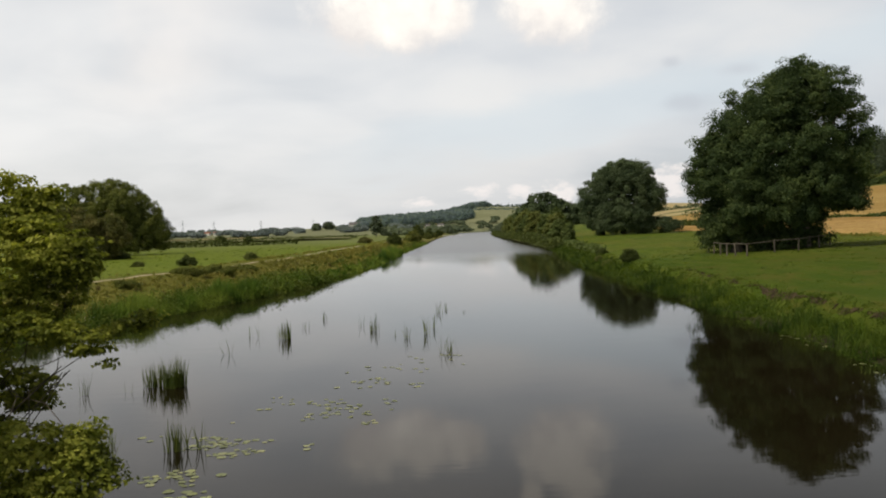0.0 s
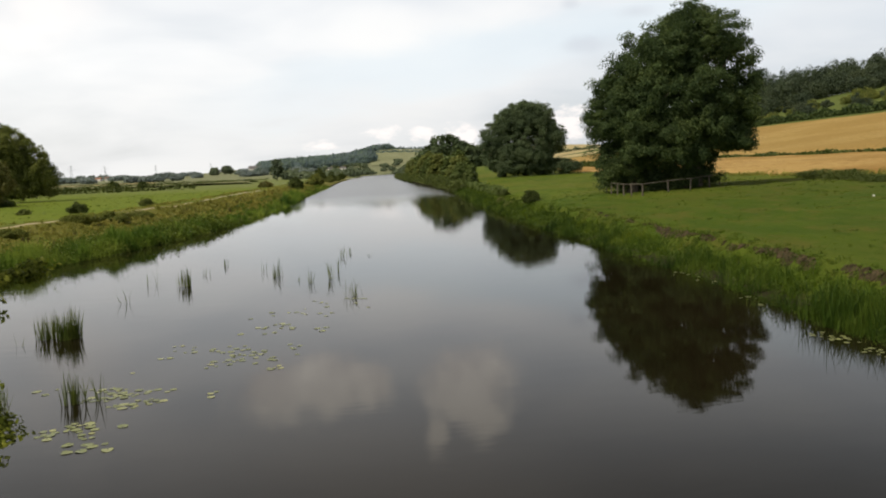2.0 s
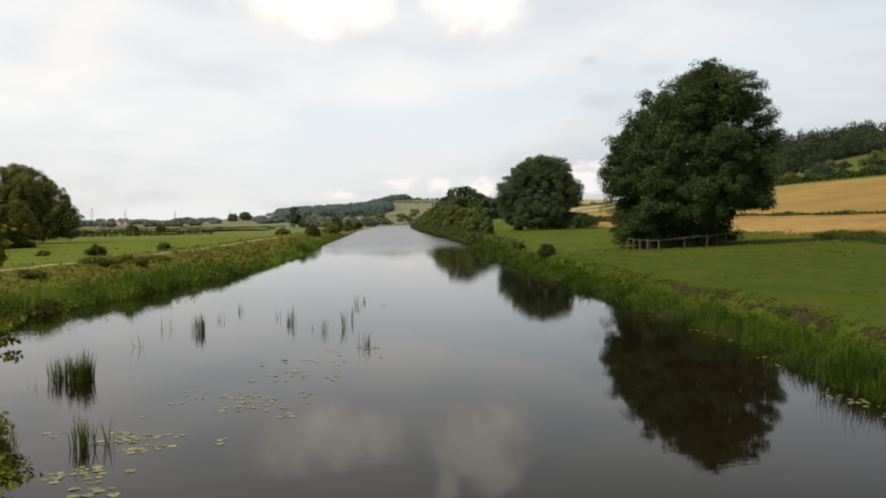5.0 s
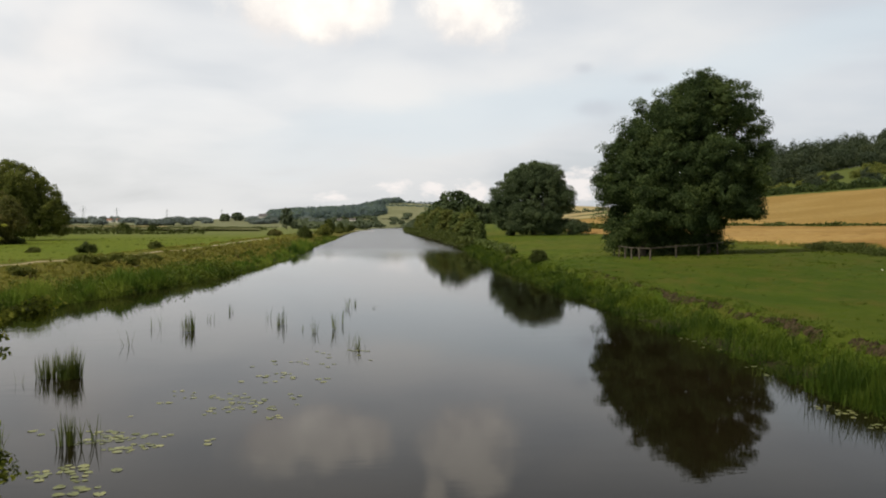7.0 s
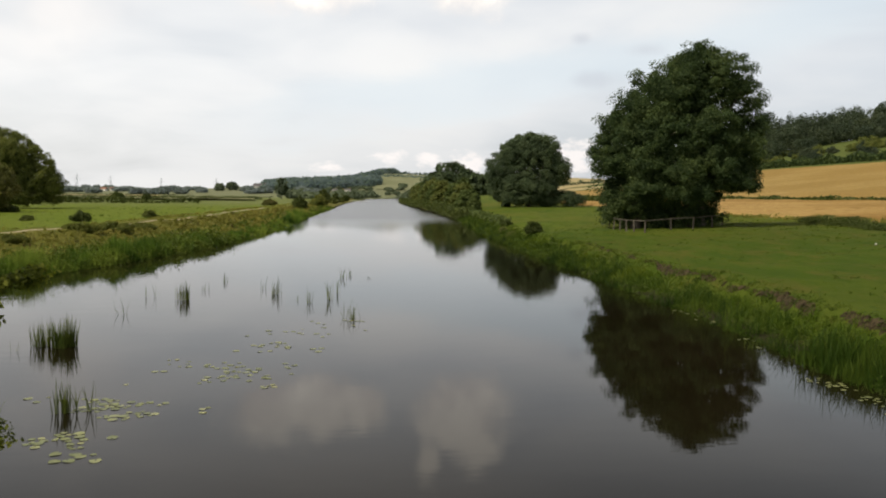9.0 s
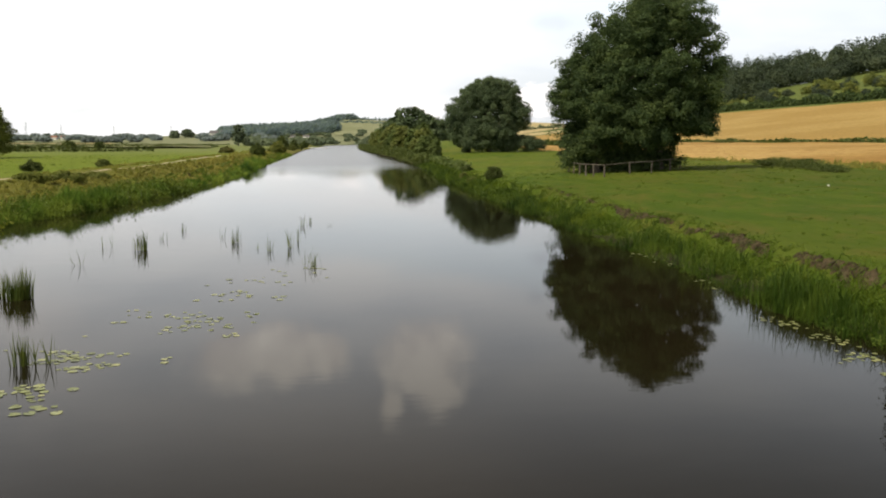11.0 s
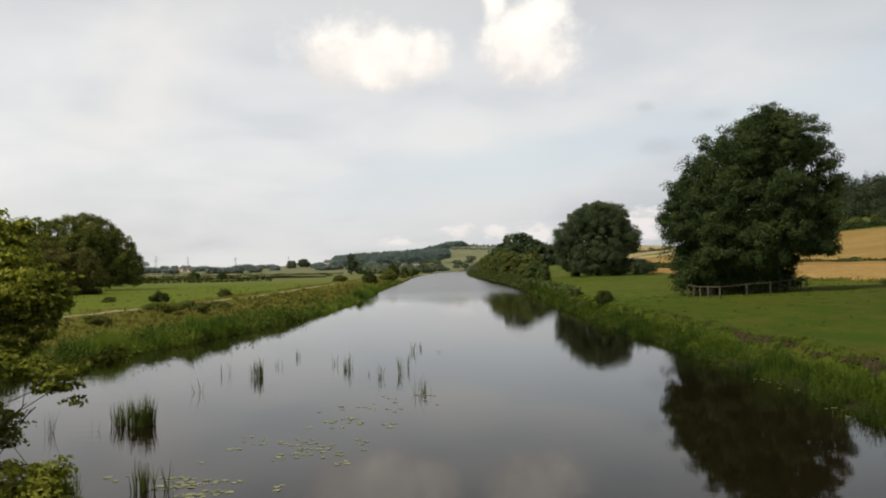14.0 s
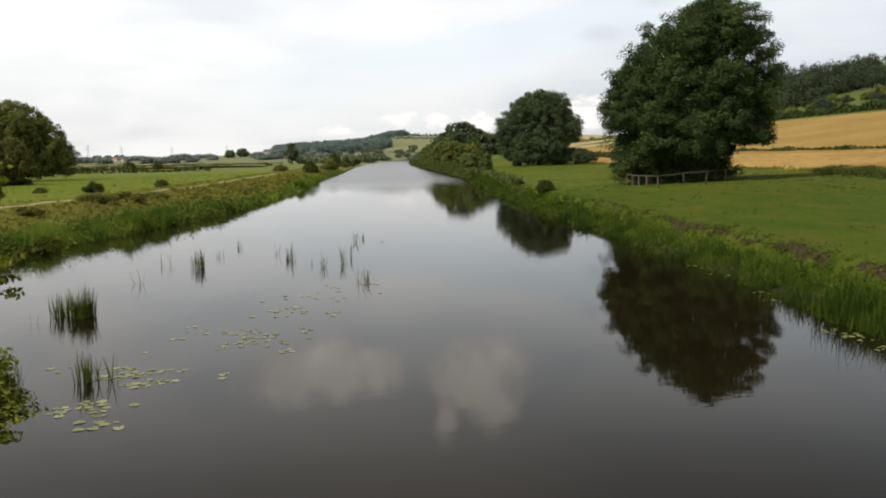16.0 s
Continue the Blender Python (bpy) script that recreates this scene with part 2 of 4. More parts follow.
def _meadow(k):
    p = place(k)
    big = k.noise(0.035, p, 4.0)
    mid = k.noise(0.5, scaled(k, p, (1.0, 0.2, 1.0)), 5.0, 0.65)
    fine = k.noise(3.0, scaled(k, p, (1.0, 0.4, 1.0)), 5.0, 0.75)
    col = k.mix(k.span(mid, 0.38, 0.62), (0.050, 0.082, 0.0080), (0.092, 0.120, 0.0130))
    col = k.mix(k.span(big, 0.40, 0.60, 0.0, 0.7), col, (0.112, 0.114, 0.0180))
    dry = k.span(k.noise(0.6, scaled(k, p, (1.0, 0.17, 1.0)), 6.0, 0.7, 0.5), 0.52, 0.66, 0.0, 0.4)
    col = k.mix(dry, col, (0.130, 0.105, 0.0300))
    # a greener hay meadow beyond the path, drier turf on the bank below it, dark brown low down at the water's edge
    px, py, pz = k.add("ShaderNodeSeparateXYZ", (p,)).outputs
    v = k.math("SUBTRACT", k.math("ADD", px, 32.0), k.math("MULTIPLY", k.math("MINIMUM", py, 200.0), 0.09))
    col = k.mix(k.math("MULTIPLY", k.span(v, 0.0, -6.0), 0.65), col, (0.150, 0.190, 0.0230))
    # haze painted into the ground: paler, then greyer, with distance
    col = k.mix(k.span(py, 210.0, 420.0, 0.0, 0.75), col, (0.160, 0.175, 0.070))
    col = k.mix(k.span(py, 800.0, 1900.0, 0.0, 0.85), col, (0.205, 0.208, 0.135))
    col = k.mix(k.span(px, 190.0, 260.0, 0.0, 0.7), col, (0.085, 0.106, 0.0280))
    bank = k.math("MULTIPLY", k.span(v, -3.0, 1.0), k.span(px, 6.0, 0.0))
    col = k.mix(k.math("MULTIPLY", bank, 0.7), col, (0.165, 0.140, 0.0330))
    pasture = k.math("MULTIPLY", k.span(px, 8.0, 12.0), k.span(py, 100.0, 60.0))
    col = k.mix(k.math("MULTIPLY", pasture, 0.55), col, (0.038, 0.068, 0.0070))
    worn = k.span(k.noise(0.5, scaled(k, p, (1.0, 0.4, 1.0)), 7.0, 0.74, 0.4), 0.48, 0.62, 0.0, 0.55)
    col = k.mix(k.math("MULTIPLY", pasture, worn), col, (0.105, 0.084, 0.0210))
    tuft = k.span(k.noise(1.1, scaled(k, p, (1.0, 0.42, 1.0)), 6.0, 0.72), 0.52, 0.66, 0.0, 0.55)
    col = k.mix(tuft, col, (0.026, 0.056, 0.0060))
    col = k.mix(k.span(fine, 0.35, 0.7, 0.0, 0.4), col, (0.037, 0.064, 0.0063))
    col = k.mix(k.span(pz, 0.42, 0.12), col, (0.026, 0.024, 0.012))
    return principled(k, col, 0.95, 0.05, bump(k, k.math("ADD", fine, k.math("MULTIPLY", mid, 1.5)), 0.9, 0.15))


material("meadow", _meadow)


def _crop(a, b, line):
    def build(k):
        p = place(k)
        x, y, z = k.add("ShaderNodeSeparateXYZ", (p,)).outputs
        big = k.noise(0.02, p, 4.0)
        fine = k.noise(0.9, p, 7.0, 0.75)
        fleck = k.span(k.noise(0.35, scaled(k, p, (1.0, 0.5, 1.0)), 6.0, 0.7), 0.56, 0.66, 0.0, 0.6)
        col = k.mix(k.span(big, 0.40, 0.60), a, b)
        col = k.mix(k.span(fine, 0.42, 0.62, 0.0, 0.55), col, tuple(v * 0.55 for v in a))
        col = k.mix(fleck, col, line)
        band = k.noise(1.0, scaled(k, p, (0.16, 0.02, 0.0)), 5.0, 0.6, 0.6)
        col = k.mix(k.span(band, 0.46, 0.62, 0.0, 0.35), col, line)
        return principled(k, col, 0.95, 0.02, bump(k, fine, 1.0, 0.25))
    return build


material("wheat", _crop((0.290, 0.192, 0.064), (0.345, 0.240, 0.088), (0.25, 0.165, 0.056)))
material("stubble", _crop((0.31, 0.188, 0.060), (0.41, 0.275, 0.104), (0.17, 0.095, 0.034)))
# far_green: grass paled and greyed, the distance haze put into its colour
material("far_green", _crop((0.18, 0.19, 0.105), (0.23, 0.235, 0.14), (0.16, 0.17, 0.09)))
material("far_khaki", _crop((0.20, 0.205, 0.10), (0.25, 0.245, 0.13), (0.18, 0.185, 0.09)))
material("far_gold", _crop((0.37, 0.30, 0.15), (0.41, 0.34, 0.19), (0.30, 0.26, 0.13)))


def _path(k):
    p = place(k)
    f = k.noise(2.0, p, 5.0, 0.65)
    col = k.mix(k.span(f, 0.35, 0.7), (0.38, 0.32, 0.22), (0.28, 0.225, 0.145))
    col = k.mix(k.span(k.noise(0.7, p, 4.0), 0.60, 0.72, 0.0, 0.7), col, (0.12, 0.13, 0.045))
    return principled(k, col, 0.92, 0.1, bump(k, k.noise(12.0, p), 0.7, 0.03))


material("gravel_path", _path)


def _soil(k):
    p = place(k)
    col = k.mix(k.span(k.noise(3.0, p, 5.0, 0.7), 0.35, 0.7), (0.024, 0.019, 0.010), (0.086, 0.065, 0.036))
    return principled(k, col, 0.95, 0.1, bump(k, k.noise(7.0, p, 6.0, 0.7), 1.0, 0.08))


material("bare_soil", _soil)


def _bark(a, b):
    def build(k):
        p = place(k)
        s = k.noise(1.0, scaled(k, p, (7.0, 7.0, 1.4)), 5.0, 0.65)
        return principled(k, k.mix(k.span(s, 0.35, 0.7), a, b), 0.9, 0.15, bump(k, s, 0.9, 0.04))
    return build


material("bark", _bark((0.05, 0.042, 0.033), (0.13, 0.11, 0.085)))
material("weathered_wood", _bark((0.075, 0.064, 0.05), (0.16, 0.138, 0.108)))


def _plain(col, rough, var=0.25, scale=1.5, metal=0.0):
    def build(k):
        f = k.noise(scale, place(k), 5.0, 0.6)
        return principled(k, k.mix(k.span(f, 0.3, 0.7, 0.0, var), col, tuple(v * 0.6 for v in col)), rough, 0.3, metal=metal)
    return build


material("white_render", _plain((0.78, 0.76, 0.70), 0.8))
material("roof_slate", _plain((0.13, 0.12, 0.12), 0.7, 0.4))
material("roof_tile", _plain((0.26, 0.13, 0.09), 0.8, 0.4))
material("dark_glass", _plain((0.03, 0.035, 0.04), 0.1, 0.1))
material("galvanised", _plain((0.34, 0.36, 0.38), 0.5, 0.2, 0.3, 0.7))
material("concrete", _plain((0.62, 0.60, 0.56), 0.85, 0.3, 0.8))
material("pale_stone", _plain((0.70, 0.68, 0.63), 0.8, 0.3, 6.0))

# ---- the lie of the land ----
LEFT_Y = (-400, 0, 8, 14, 20, 30, 38, 46, 53, 60, 70, 80, 90, 110, 133, 190, 300, 550, 800, 1000, 1300, 1500, 4600)
LEFT_X = (-5, -5, -5.2, -7.2, -11.5, -18.5, -21, -20.5, -19, -17.3, -15.5, -13.9, -12.5, -11.1, -10.2, -9.2, -6.6, -2, 8, 16, 26, 62, 1000)
RIGHT_Y = (-400, 0, 10, 17, 24, 30, 36, 42, 55, 70, 92, 116, 135, 190, 245, 365, 550, 740, 1000, 1300, 1500, 4600)
RIGHT_X = (12, 12, 13, 13.9, 14.1, 14.5, 14.9, 14.8, 15.4, 15.8, 16.9, 18.2, 20, 24, 26.2, 29, 35, 42, 56, 74, 115, 1060)
SIDE_U = (-3, -1, 0, 0.6, 1.6, 2.2, 2.7, 4, 11, 20, 40, 65, 90, 150, 230, 330, 450, 4000)
SIDE_Z = (-1.6, -0.7, -0.05, 0.2, 0.45, 0.6, 1.15, 1.3, 1.85, 2.2, 2.5, 3.9, 5.0, 12, 23.5, 54, 64, 64)
MEAD_V = (-3, -1, 0, 0.6, 2, 4, 6, 7.5, 9.5, 12, 15, 20, 40, 4000)
MEAD_Z = (-1.6, -0.7, -0.05, 0.2, 0.5, 0.85, 1.2, 1.5, 1.9, 1.95, 1.75, 1.4, 1.3, 1.4)
HILL_AZ = (-60, -30, -14, -9, -6.9, -4, -1.5, 0.5, 1.3, 2.3, 3.2, 5.6, 9, 14, 25, 60)
HILL_H = (10, 12, 15, 20, 26, 36, 41, 47, 56, 66, 66, 62, 60, 60, 40, 0)


def shore_left(y):
    return np.interp(y, LEFT_Y, LEFT_X)


def shore_right(y):
    return np.interp(y, RIGHT_Y, RIGHT_X)


def ground_z(x, y):
    """Height of the ground over the water, for arrays or numbers."""
    x, y = np.asarray(x, float), np.asarray(y, float)
    u, v = x - shore_right(y), shore_left(y) - x
    z = np.maximum(np.interp(u, SIDE_U, SIDE_Z), np.interp(v, MEAD_V, MEAD_Z))
    fall = np.interp(y, (500, 1300, 2200), (1.0, 0.5, 0.3))
    z = np.where(u > 65, 3.9 + (z - 3.9) * fall, z)
    away, turn = np.hypot(x, y), np.degrees(np.arctan2(x, y))
    rise = np.interp(away, (1500, 2400, 3000, 4600), (0, 1, 1, 0.5))
    rise = rise * rise * (3 - 2 * rise) * np.clip(y / 800, 0, 1)
    z = np.where((u > 3) | (v > 3), np.maximum(z, z * (1 - rise) + np.interp(turn, HILL_AZ, HILL_H) * rise), z)
    z = z + 3.6 * np.exp(-((x - 52) / 13) ** 2 / 2 - ((y - 305) / 30) ** 2 / 2) * (u > 0)
    bump = 0.10 * np.sin(x * 0.31 + 1.3 * np.sin(y * 0.17)) * np.sin(y * 0.23 + 0.7) + 0.05 * np.sin(x * 0.9 + y * 0.37) * np.sin(y * 0.71 - x * 0.2)
    return z + bump * np.clip(np.maximum(u, v) / 4, 0, 1)


# ---- mesh tools ----
def mesh_from(name, verts, faces_loops, sizes, mats, smooth=False, mat_index=None):
    """A mesh from arrays: corner indices and the number of corners of each face."""
    me = bpy.data.meshes.new(name)
    me.vertices.add(len(verts))
    me.vertices.foreach_set("co", np.asarray(verts, np.float32).ravel())
    loops = np.asarray(faces_loops, np.int32).ravel()
    sizes = np.asarray(sizes, np.int32)
    me.loops.add(len(loops))
    me.loops.foreach_set("vertex_index", loops)
    me.polygons.add(len(sizes))
    me.polygons.foreach_set("loop_start", np.r_[0, np.cumsum(sizes)[:-1]].astype(np.int32))
    me.polygons.foreach_set("loop_total", sizes)
    me.polygons.foreach_set("use_smooth", np.full(len(sizes), smooth))
    for m in mats if isinstance(mats, (list, tuple)) else [mats]:
        me.materials.append(MATS[m])
    if mat_index is not None:
        me.polygons.foreach_set("material_index", np.asarray(mat_index, np.int32))
    me.update(calc_edges=True)
    me.validate()
    return me


def grid_mesh(name, X, Y, Z, mats, smooth=True):
    r, c = X.shape
    n = np.arange(r * c).reshape(r, c)
    quads = np.stack([n[:-1, :-1], n[:-1, 1:], n[1:, 1:], n[1:, :-1]], -1).reshape(-1, 4)
    return mesh_from(name, np.stack([X, Y, Z], -1).reshape(-1, 3), quads, np.full(len(quads), 4), mats, smooth)


def unit(a):
    return a / np.maximum(np.linalg.norm(a, axis=-1, keepdims=True), 1e-9)


def leaf_arrays(rng, centres, size, facing=None, spread=0.75, slim=0.55, corners=4):
    """Folded four-cornered leaves round the centres. facing: the way that most of them look."""
    n = len(centres)
    nor = unit(rng.normal(size=(n, 3)) * spread + (0 if facing is None else facing))
    along = unit(np.cross(nor, rng.normal(size=(n, 3))))
    side = np.cross(nor, along)
    s = size * rng.uniform(0.6, 1.3, (n, 1))
    fold = nor * s * rng.uniform(-0.25, 0.25, (n, 1))
    if corners == 3:
        v = np.stack([centres - along * s, centres + along * s * 0.6 + side * s * slim * 1.3, centres + along * s * 0.6 - side * s * slim * 1.3 + fold], 1)
    else:
        v = np.stack([centres - along * s, centres + side * s * slim + fold, centres + along * s, centres - side * s * slim + fold], 1)
    return v.reshape(-1, 3)


def leaf_mesh(name, verts, mat, corners=4):
    n = len(verts) // corners
    return mesh_from(name, verts, np.arange(corners * n), np.full(n, corners), mat)


def blade_mesh(name, rng, base, height, width, lean, mat, bend=0.5):
    """Grass or reed blades: two tapering lengths each."""
    n = len(base)
    turn = rng.uniform(0, 2 * np.pi, n)
    side = np.stack([np.cos(turn), np.sin(turn), 0 * turn], -1) * (width * rng.uniform(0.6, 1.3, n))[:, None] / 2
    dirn = rng.uniform(0, 2 * np.pi, n)
    off = np.stack([np.cos(dirn), np.sin(dirn), 0 * dirn], -1) * (height * lean * rng.uniform(0.1, 1.0, n))[:, None]
    up = np.stack([0 * height, 0 * height, height], -1)
    mid = base + up * 0.55 + off * (0.5 * (1 - bend) + 0.05)
    tip = base + up + off
    v = np.stack([base - side, base + side, mid + side * 0.8, mid - side * 0.8, tip], 1).reshape(-1, 3)
    i = 5 * np.arange(n)[:, None]
    loops = (i + np.array([[0, 1, 2, 3, 3, 2, 4]])).ravel()
    return mesh_from(name, v, loops, np.tile([4, 3], n), mat)


def part(name, me, parent, label=""):
    """One mesh object under a thing or a part."""
    ob = new(name, me)
    ob.parent = parent
    return tagged(ob, label=label)


def thing(name, me=None, at=(0, 0, 0), label="", category="", group="", kind="", rz=0.0):
    ob = new(name, me)
    ob.matrix_basis = pose(*at, 0, 0, rz)
    return tagged(ob, label, category, group, kind)


def tube(points, radii, sides=7):
    """Verts and quads of a tapering tube along points."""
    pts = np.asarray(points, float)
    tan = unit(np.gradient(pts, axis=0))
    ref = np.where(np.abs(tan[:, 2:3]) > 0.9, [[1.0, 0, 0]], [[0, 0, 1.0]])
    a = unit(np.cross(tan, ref))
    b = np.cross(tan, a)
    w = np.linspace(0, 2 * np.pi, sides, endpoint=False)
    ring = a[:, None] * np.cos(w)[None, :, None] + b[:, None] * np.sin(w)[None, :, None]
    v = (pts[:, None] + ring * np.asarray(radii)[:, None, None]).reshape(-1, 3)
    r, s = np.meshgrid(np.arange(len(pts) - 1), np.arange(sides), indexing="ij")
    s2 = (s + 1) % sides
    q = np.stack([r * sides + s, r * sides + s2, (r + 1) * sides + s2, (r + 1) * sides + s], -1).reshape(-1, 4)
    return v, q


def tubes_mesh(name, tubes, mat):
    vs, qs, n = [], [], 0
    for pts, rad, sides in tubes:
        v, q = tube(pts, rad, sides)
        vs.append(v)
        qs.append(q + n)
        n += len(v)
    q = np.concatenate(qs)
    return mesh_from(name, np.concatenate(vs), q, np.full(len(q), 4), mat, True)


def wiggle(rng, a, b, n=5, amount=0.06):
    a, b = np.asarray(a, float), np.asarray(b, float)
    t = np.linspace(0, 1, n)[:, None]
    d = np.linalg.norm(b - a)
    return a + (b - a) * t + rng.normal(size=(n, 3)) * amount * d * np.sin(np.pi * t) * [1, 1, 0.4]


def box_mesh(name, size, mat, bevel=0.0, at=(0, 0, 0)):
    bm = bmesh.new()
    bmesh.ops.create_cube(bm, size=1.0)
    bmesh.ops.transform(bm, matrix=Matrix.Translation(at) @ Matrix.Diagonal((*size, 1)), verts=bm.verts)
    if bevel:
        bmesh.ops.bevel(bm, geom=bm.edges[:], offset=bevel, segments=1, affect="EDGES")
    me = bpy.data.meshes.new(name)
    bm.to_mesh(me)
    bm.free()
    me.materials.append(MATS[mat])
    return me


# ---- plants ----
def crown_points(rng, lobes, clumps, per, spread, flat=0.6, floor_z=None, deep=0.25, knobs=1.0, up=0.35):
    """Leaf centres and their outward ways: leaves hang in clumps that sit on and in the lobes of a crown."""
    L = np.asarray(lobes, float)
    area = (L[:, 3] * L[:, 4] * L[:, 5]) ** (2 / 3)
    pick = rng.choice(len(L), clumps * 3, p=area / area.sum())
    d = unit(rng.normal(size=(clumps * 3, 3)))
    knob = 0.96 + knobs * (0.13 * np.sin(d[:, 0] * 5.1 + pick) * np.sin(d[:, 1] * 4.3 + 2 * pick) + 0.12 * np.sin(d[:, 2] * 6.1 + d[:, 0] * 3 + pick))
    r = np.where(rng.random(len(d)) < deep, rng.uniform(0.35, 0.85, len(d)), rng.uniform(0.84, 0.98, len(d))) * knob
    c = L[pick, :3] + d * r[:, None] * L[pick, 3:]
    keep = np.ones(len(c), bool)
    if floor_z is not None:
        keep &= c[:, 2] > floor_z
    c, d = c[keep][:clumps], d[keep][:clumps]
    # each clump is a small uneven dome of leaves
    size = spread * rng.uniform(0.5, 1.3, (len(c), 1, 1))
    v = unit(rng.normal(size=(len(c), per, 3)) + [0, 0, 0.25])
    local = v * size * 0.72 * rng.uniform(0.45, 1.08, (len(c), per, 1)) * [1, 1, flat + 0.15]
    pts = (c[:, None] + local).reshape(-1, 3)
    out = (v * 0.9 + (d * 0.35)[:, None] + [0, 0, up]).reshape(-1, 3)
    return pts, out, c


def tree(name, at, rz, lobes, leaf, clumps, per, spread, mat, label, stems=((0, 0),), girth=0.35, seed=1, category="tree",
         group="", limbs=12, floor_z=0.3, deep=0.25, fork=0.3, knobs=1.0, flat=0.6, up=0.35):
    """A tree or bush at its foot: tapered stems, limbs that reach into the crown, leaves in clumps."""
    rng = np.random.default_rng(seed)
    root = thing(name, None, at, label, category, group, rz=rz)
    L = np.asarray(lobes, float)
    pts, out, cl = crown_points(rng, lobes, clumps, per, spread, flat, floor_z, deep, knobs, up)
    top = L[:, 2].max()
    for sx, sy in stems:
        aim = L[np.argmin(np.hypot(L[:, 0] - sx, L[:, 1] - sy) + 0.3 * (top - L[:, 2]))]
        line = wiggle(rng, (sx, sy, -0.3), (aim[0], aim[1], aim[2] + aim[5] * 0.4), 8, 0.03)
        rad = np.linspace(girth, girth * 0.2, 8)
        rad[0] *= 1.5
        part("trunk", tubes_mesh("trunk", [(line, rad, 10)], "bark"), root)
        arms = []
        for tgt in cl[rng.choice(len(cl), min(limbs, len(cl)), replace=False)]:
            k = rng.integers(1 + int(fork * 4), 6)
            arms.append((wiggle(rng, line[k], line[k] + (tgt - line[k]) * 0.92, 5, 0.07), np.linspace(rad[k] * 0.55, 0.02 * min(1.0, girth / 0.1) + girth * 0.05, 5), 6))
        if arms:
            part("branching", tubes_mesh("branching", arms, "bark"), root)
    corners = 3 if math.hypot(at[0], at[1]) > 80 else 4
    part("crown", leaf_mesh("crown", leaf_arrays(rng, pts, leaf, out, corners=corners), mat, corners), root)
    return root


def scatter_bank(rng, n, shore, sign, y0, y1, d0, d1, power=1.0):
    """Points between two offsets from a shore."""
    y = y0 + (y1 - y0) * rng.random(n) ** power
    d = rng.uniform(d0, d1, n)
    x = shore(y) + sign * d
    return np.stack([x, y, np.maximum(ground_z(x, y), -0.25)], -1), d


# ---- ground, river, fields ----
def offsets(far):
    near = [0, 0.25, 0.6, 1.0, 1.5, 2.0, 2.4, 2.8, 3.4, 4.2, 5.2, 6.5, 8, 9.5, 11, 12.5, 14, 16, 19, 23, 28, 34, 42, 52, 65]
    return np.r_[near, np.geomspace(80, far, 26)]


def build_ground():
    ys = np.r_[np.linspace(-400, -20, 12), np.arange(-12, 130, 1.6), np.geomspace(131, 4500, 110)]
    o = offsets(3200)
    rows_x = []
    for y in ys:
        a, b = float(shore_left(y)), float(shore_right(y))
        mid = np.array([a + 0.7, a + 2.0, a + (b - a) * 0.35, a + (b - a) * 0.65, b - 2.0, b - 0.7])
        rows_x.append(np.r_[a - o[::-1], mid, b + o])
    X = np.array(rows_x)
    Y = np.repeat(ys[:, None], X.shape[1], 1)
    jag = 0.35 * np.sin(Y * 1.1 + 2 * np.sin(Y * 0.37)) + 0.2 * np.sin(Y * 2.7)
    edge = np.minimum(np.abs(X - shore_left(Y)), np.abs(X - shore_right(Y)))
    X = X + jag * np.clip(1 - edge / 6, 0, 1) * (np.abs(Y) < 200)
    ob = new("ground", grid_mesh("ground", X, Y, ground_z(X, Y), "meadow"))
    tagged(ob, "grassy valley ground with river bed and low banks", "ground", kind="structure")
    ys2 = np.r_[-400, np.arange(-10, 200, 10), np.geomspace(210, 4500, 25)]
    Xw = np.stack([shore_left(ys2) - 1.2, shore_right(ys2) + 1.2], 1)
    Yw = np.repeat(ys2[:, None], 2, 1)
    water = new("water", grid_mesh("water", Xw, Yw, 0 * Xw, "river_water"))
    tagged(water, "calm dark brown river reflecting trees and sky", "river", kind="structure")


build_ground()


def field(name, u0, u1, y0, y1, lift, mat, label, ragged=0.6):
    """A field on the valley side between two offsets from the river, standing a crop's height over the ground."""
    us, ys = np.linspace(u0, u1, 26), np.linspace(y0, y1, 90)
    U, Y = np.meshgrid(us, ys)
    X = shore_right(Y) + U + ragged * np.sin(Y * 0.13) * np.sin(Y * 0.041 + 1)
    Z = ground_z(X, Y) + lift
    Z[0] -= lift + 0.5
    Z[-1] -= lift + 0.5
    Z[:, 0] -= lift + 0.5
    Z[:, -1] -= lift + 0.5
    tagged(new(name, grid_mesh(name, X, Y, Z, mat)), label, "field", kind="structure")


field("wheat_field", 91, 230, 40, 620, 0.75, "wheat", "ripe golden wheat on the valley side")
field("stubble_field", 40, 84, 30, 640, 0.35, "stubble", "pale dry stubble below the wheat", 1.6)
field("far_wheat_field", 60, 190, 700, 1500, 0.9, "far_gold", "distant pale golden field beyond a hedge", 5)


def strip(name, centre, width, y0, y1, step, lift, mat, label, category, rng, ragged=0.2, across=4, rough=0.0, kind="structure"):
    ys = np.arange(y0, y1, step)
    c = centre(ys)
    w = width * (1 + ragged * np.cumsum(rng.normal(size=(2, len(ys))), 1).clip(-3, 3) / 2) / 2
    T = np.linspace(-1, 1, across)[None]
    X = c[:, None] + np.where(T < 0, T * w[0][:, None], T * w[1][:, None])
    Y = np.repeat(ys[:, None], across, 1)
    Z = ground_z(X, Y) + lift + rough * rng.normal(size=X.shape)
    Z[:, 0] -= lift + 0.06
    Z[:, -1] -= lift + 0.06
    ob = new(name, grid_mesh(name, X, Y, Z, mat))
    return tagged(ob, label, category, kind=kind)


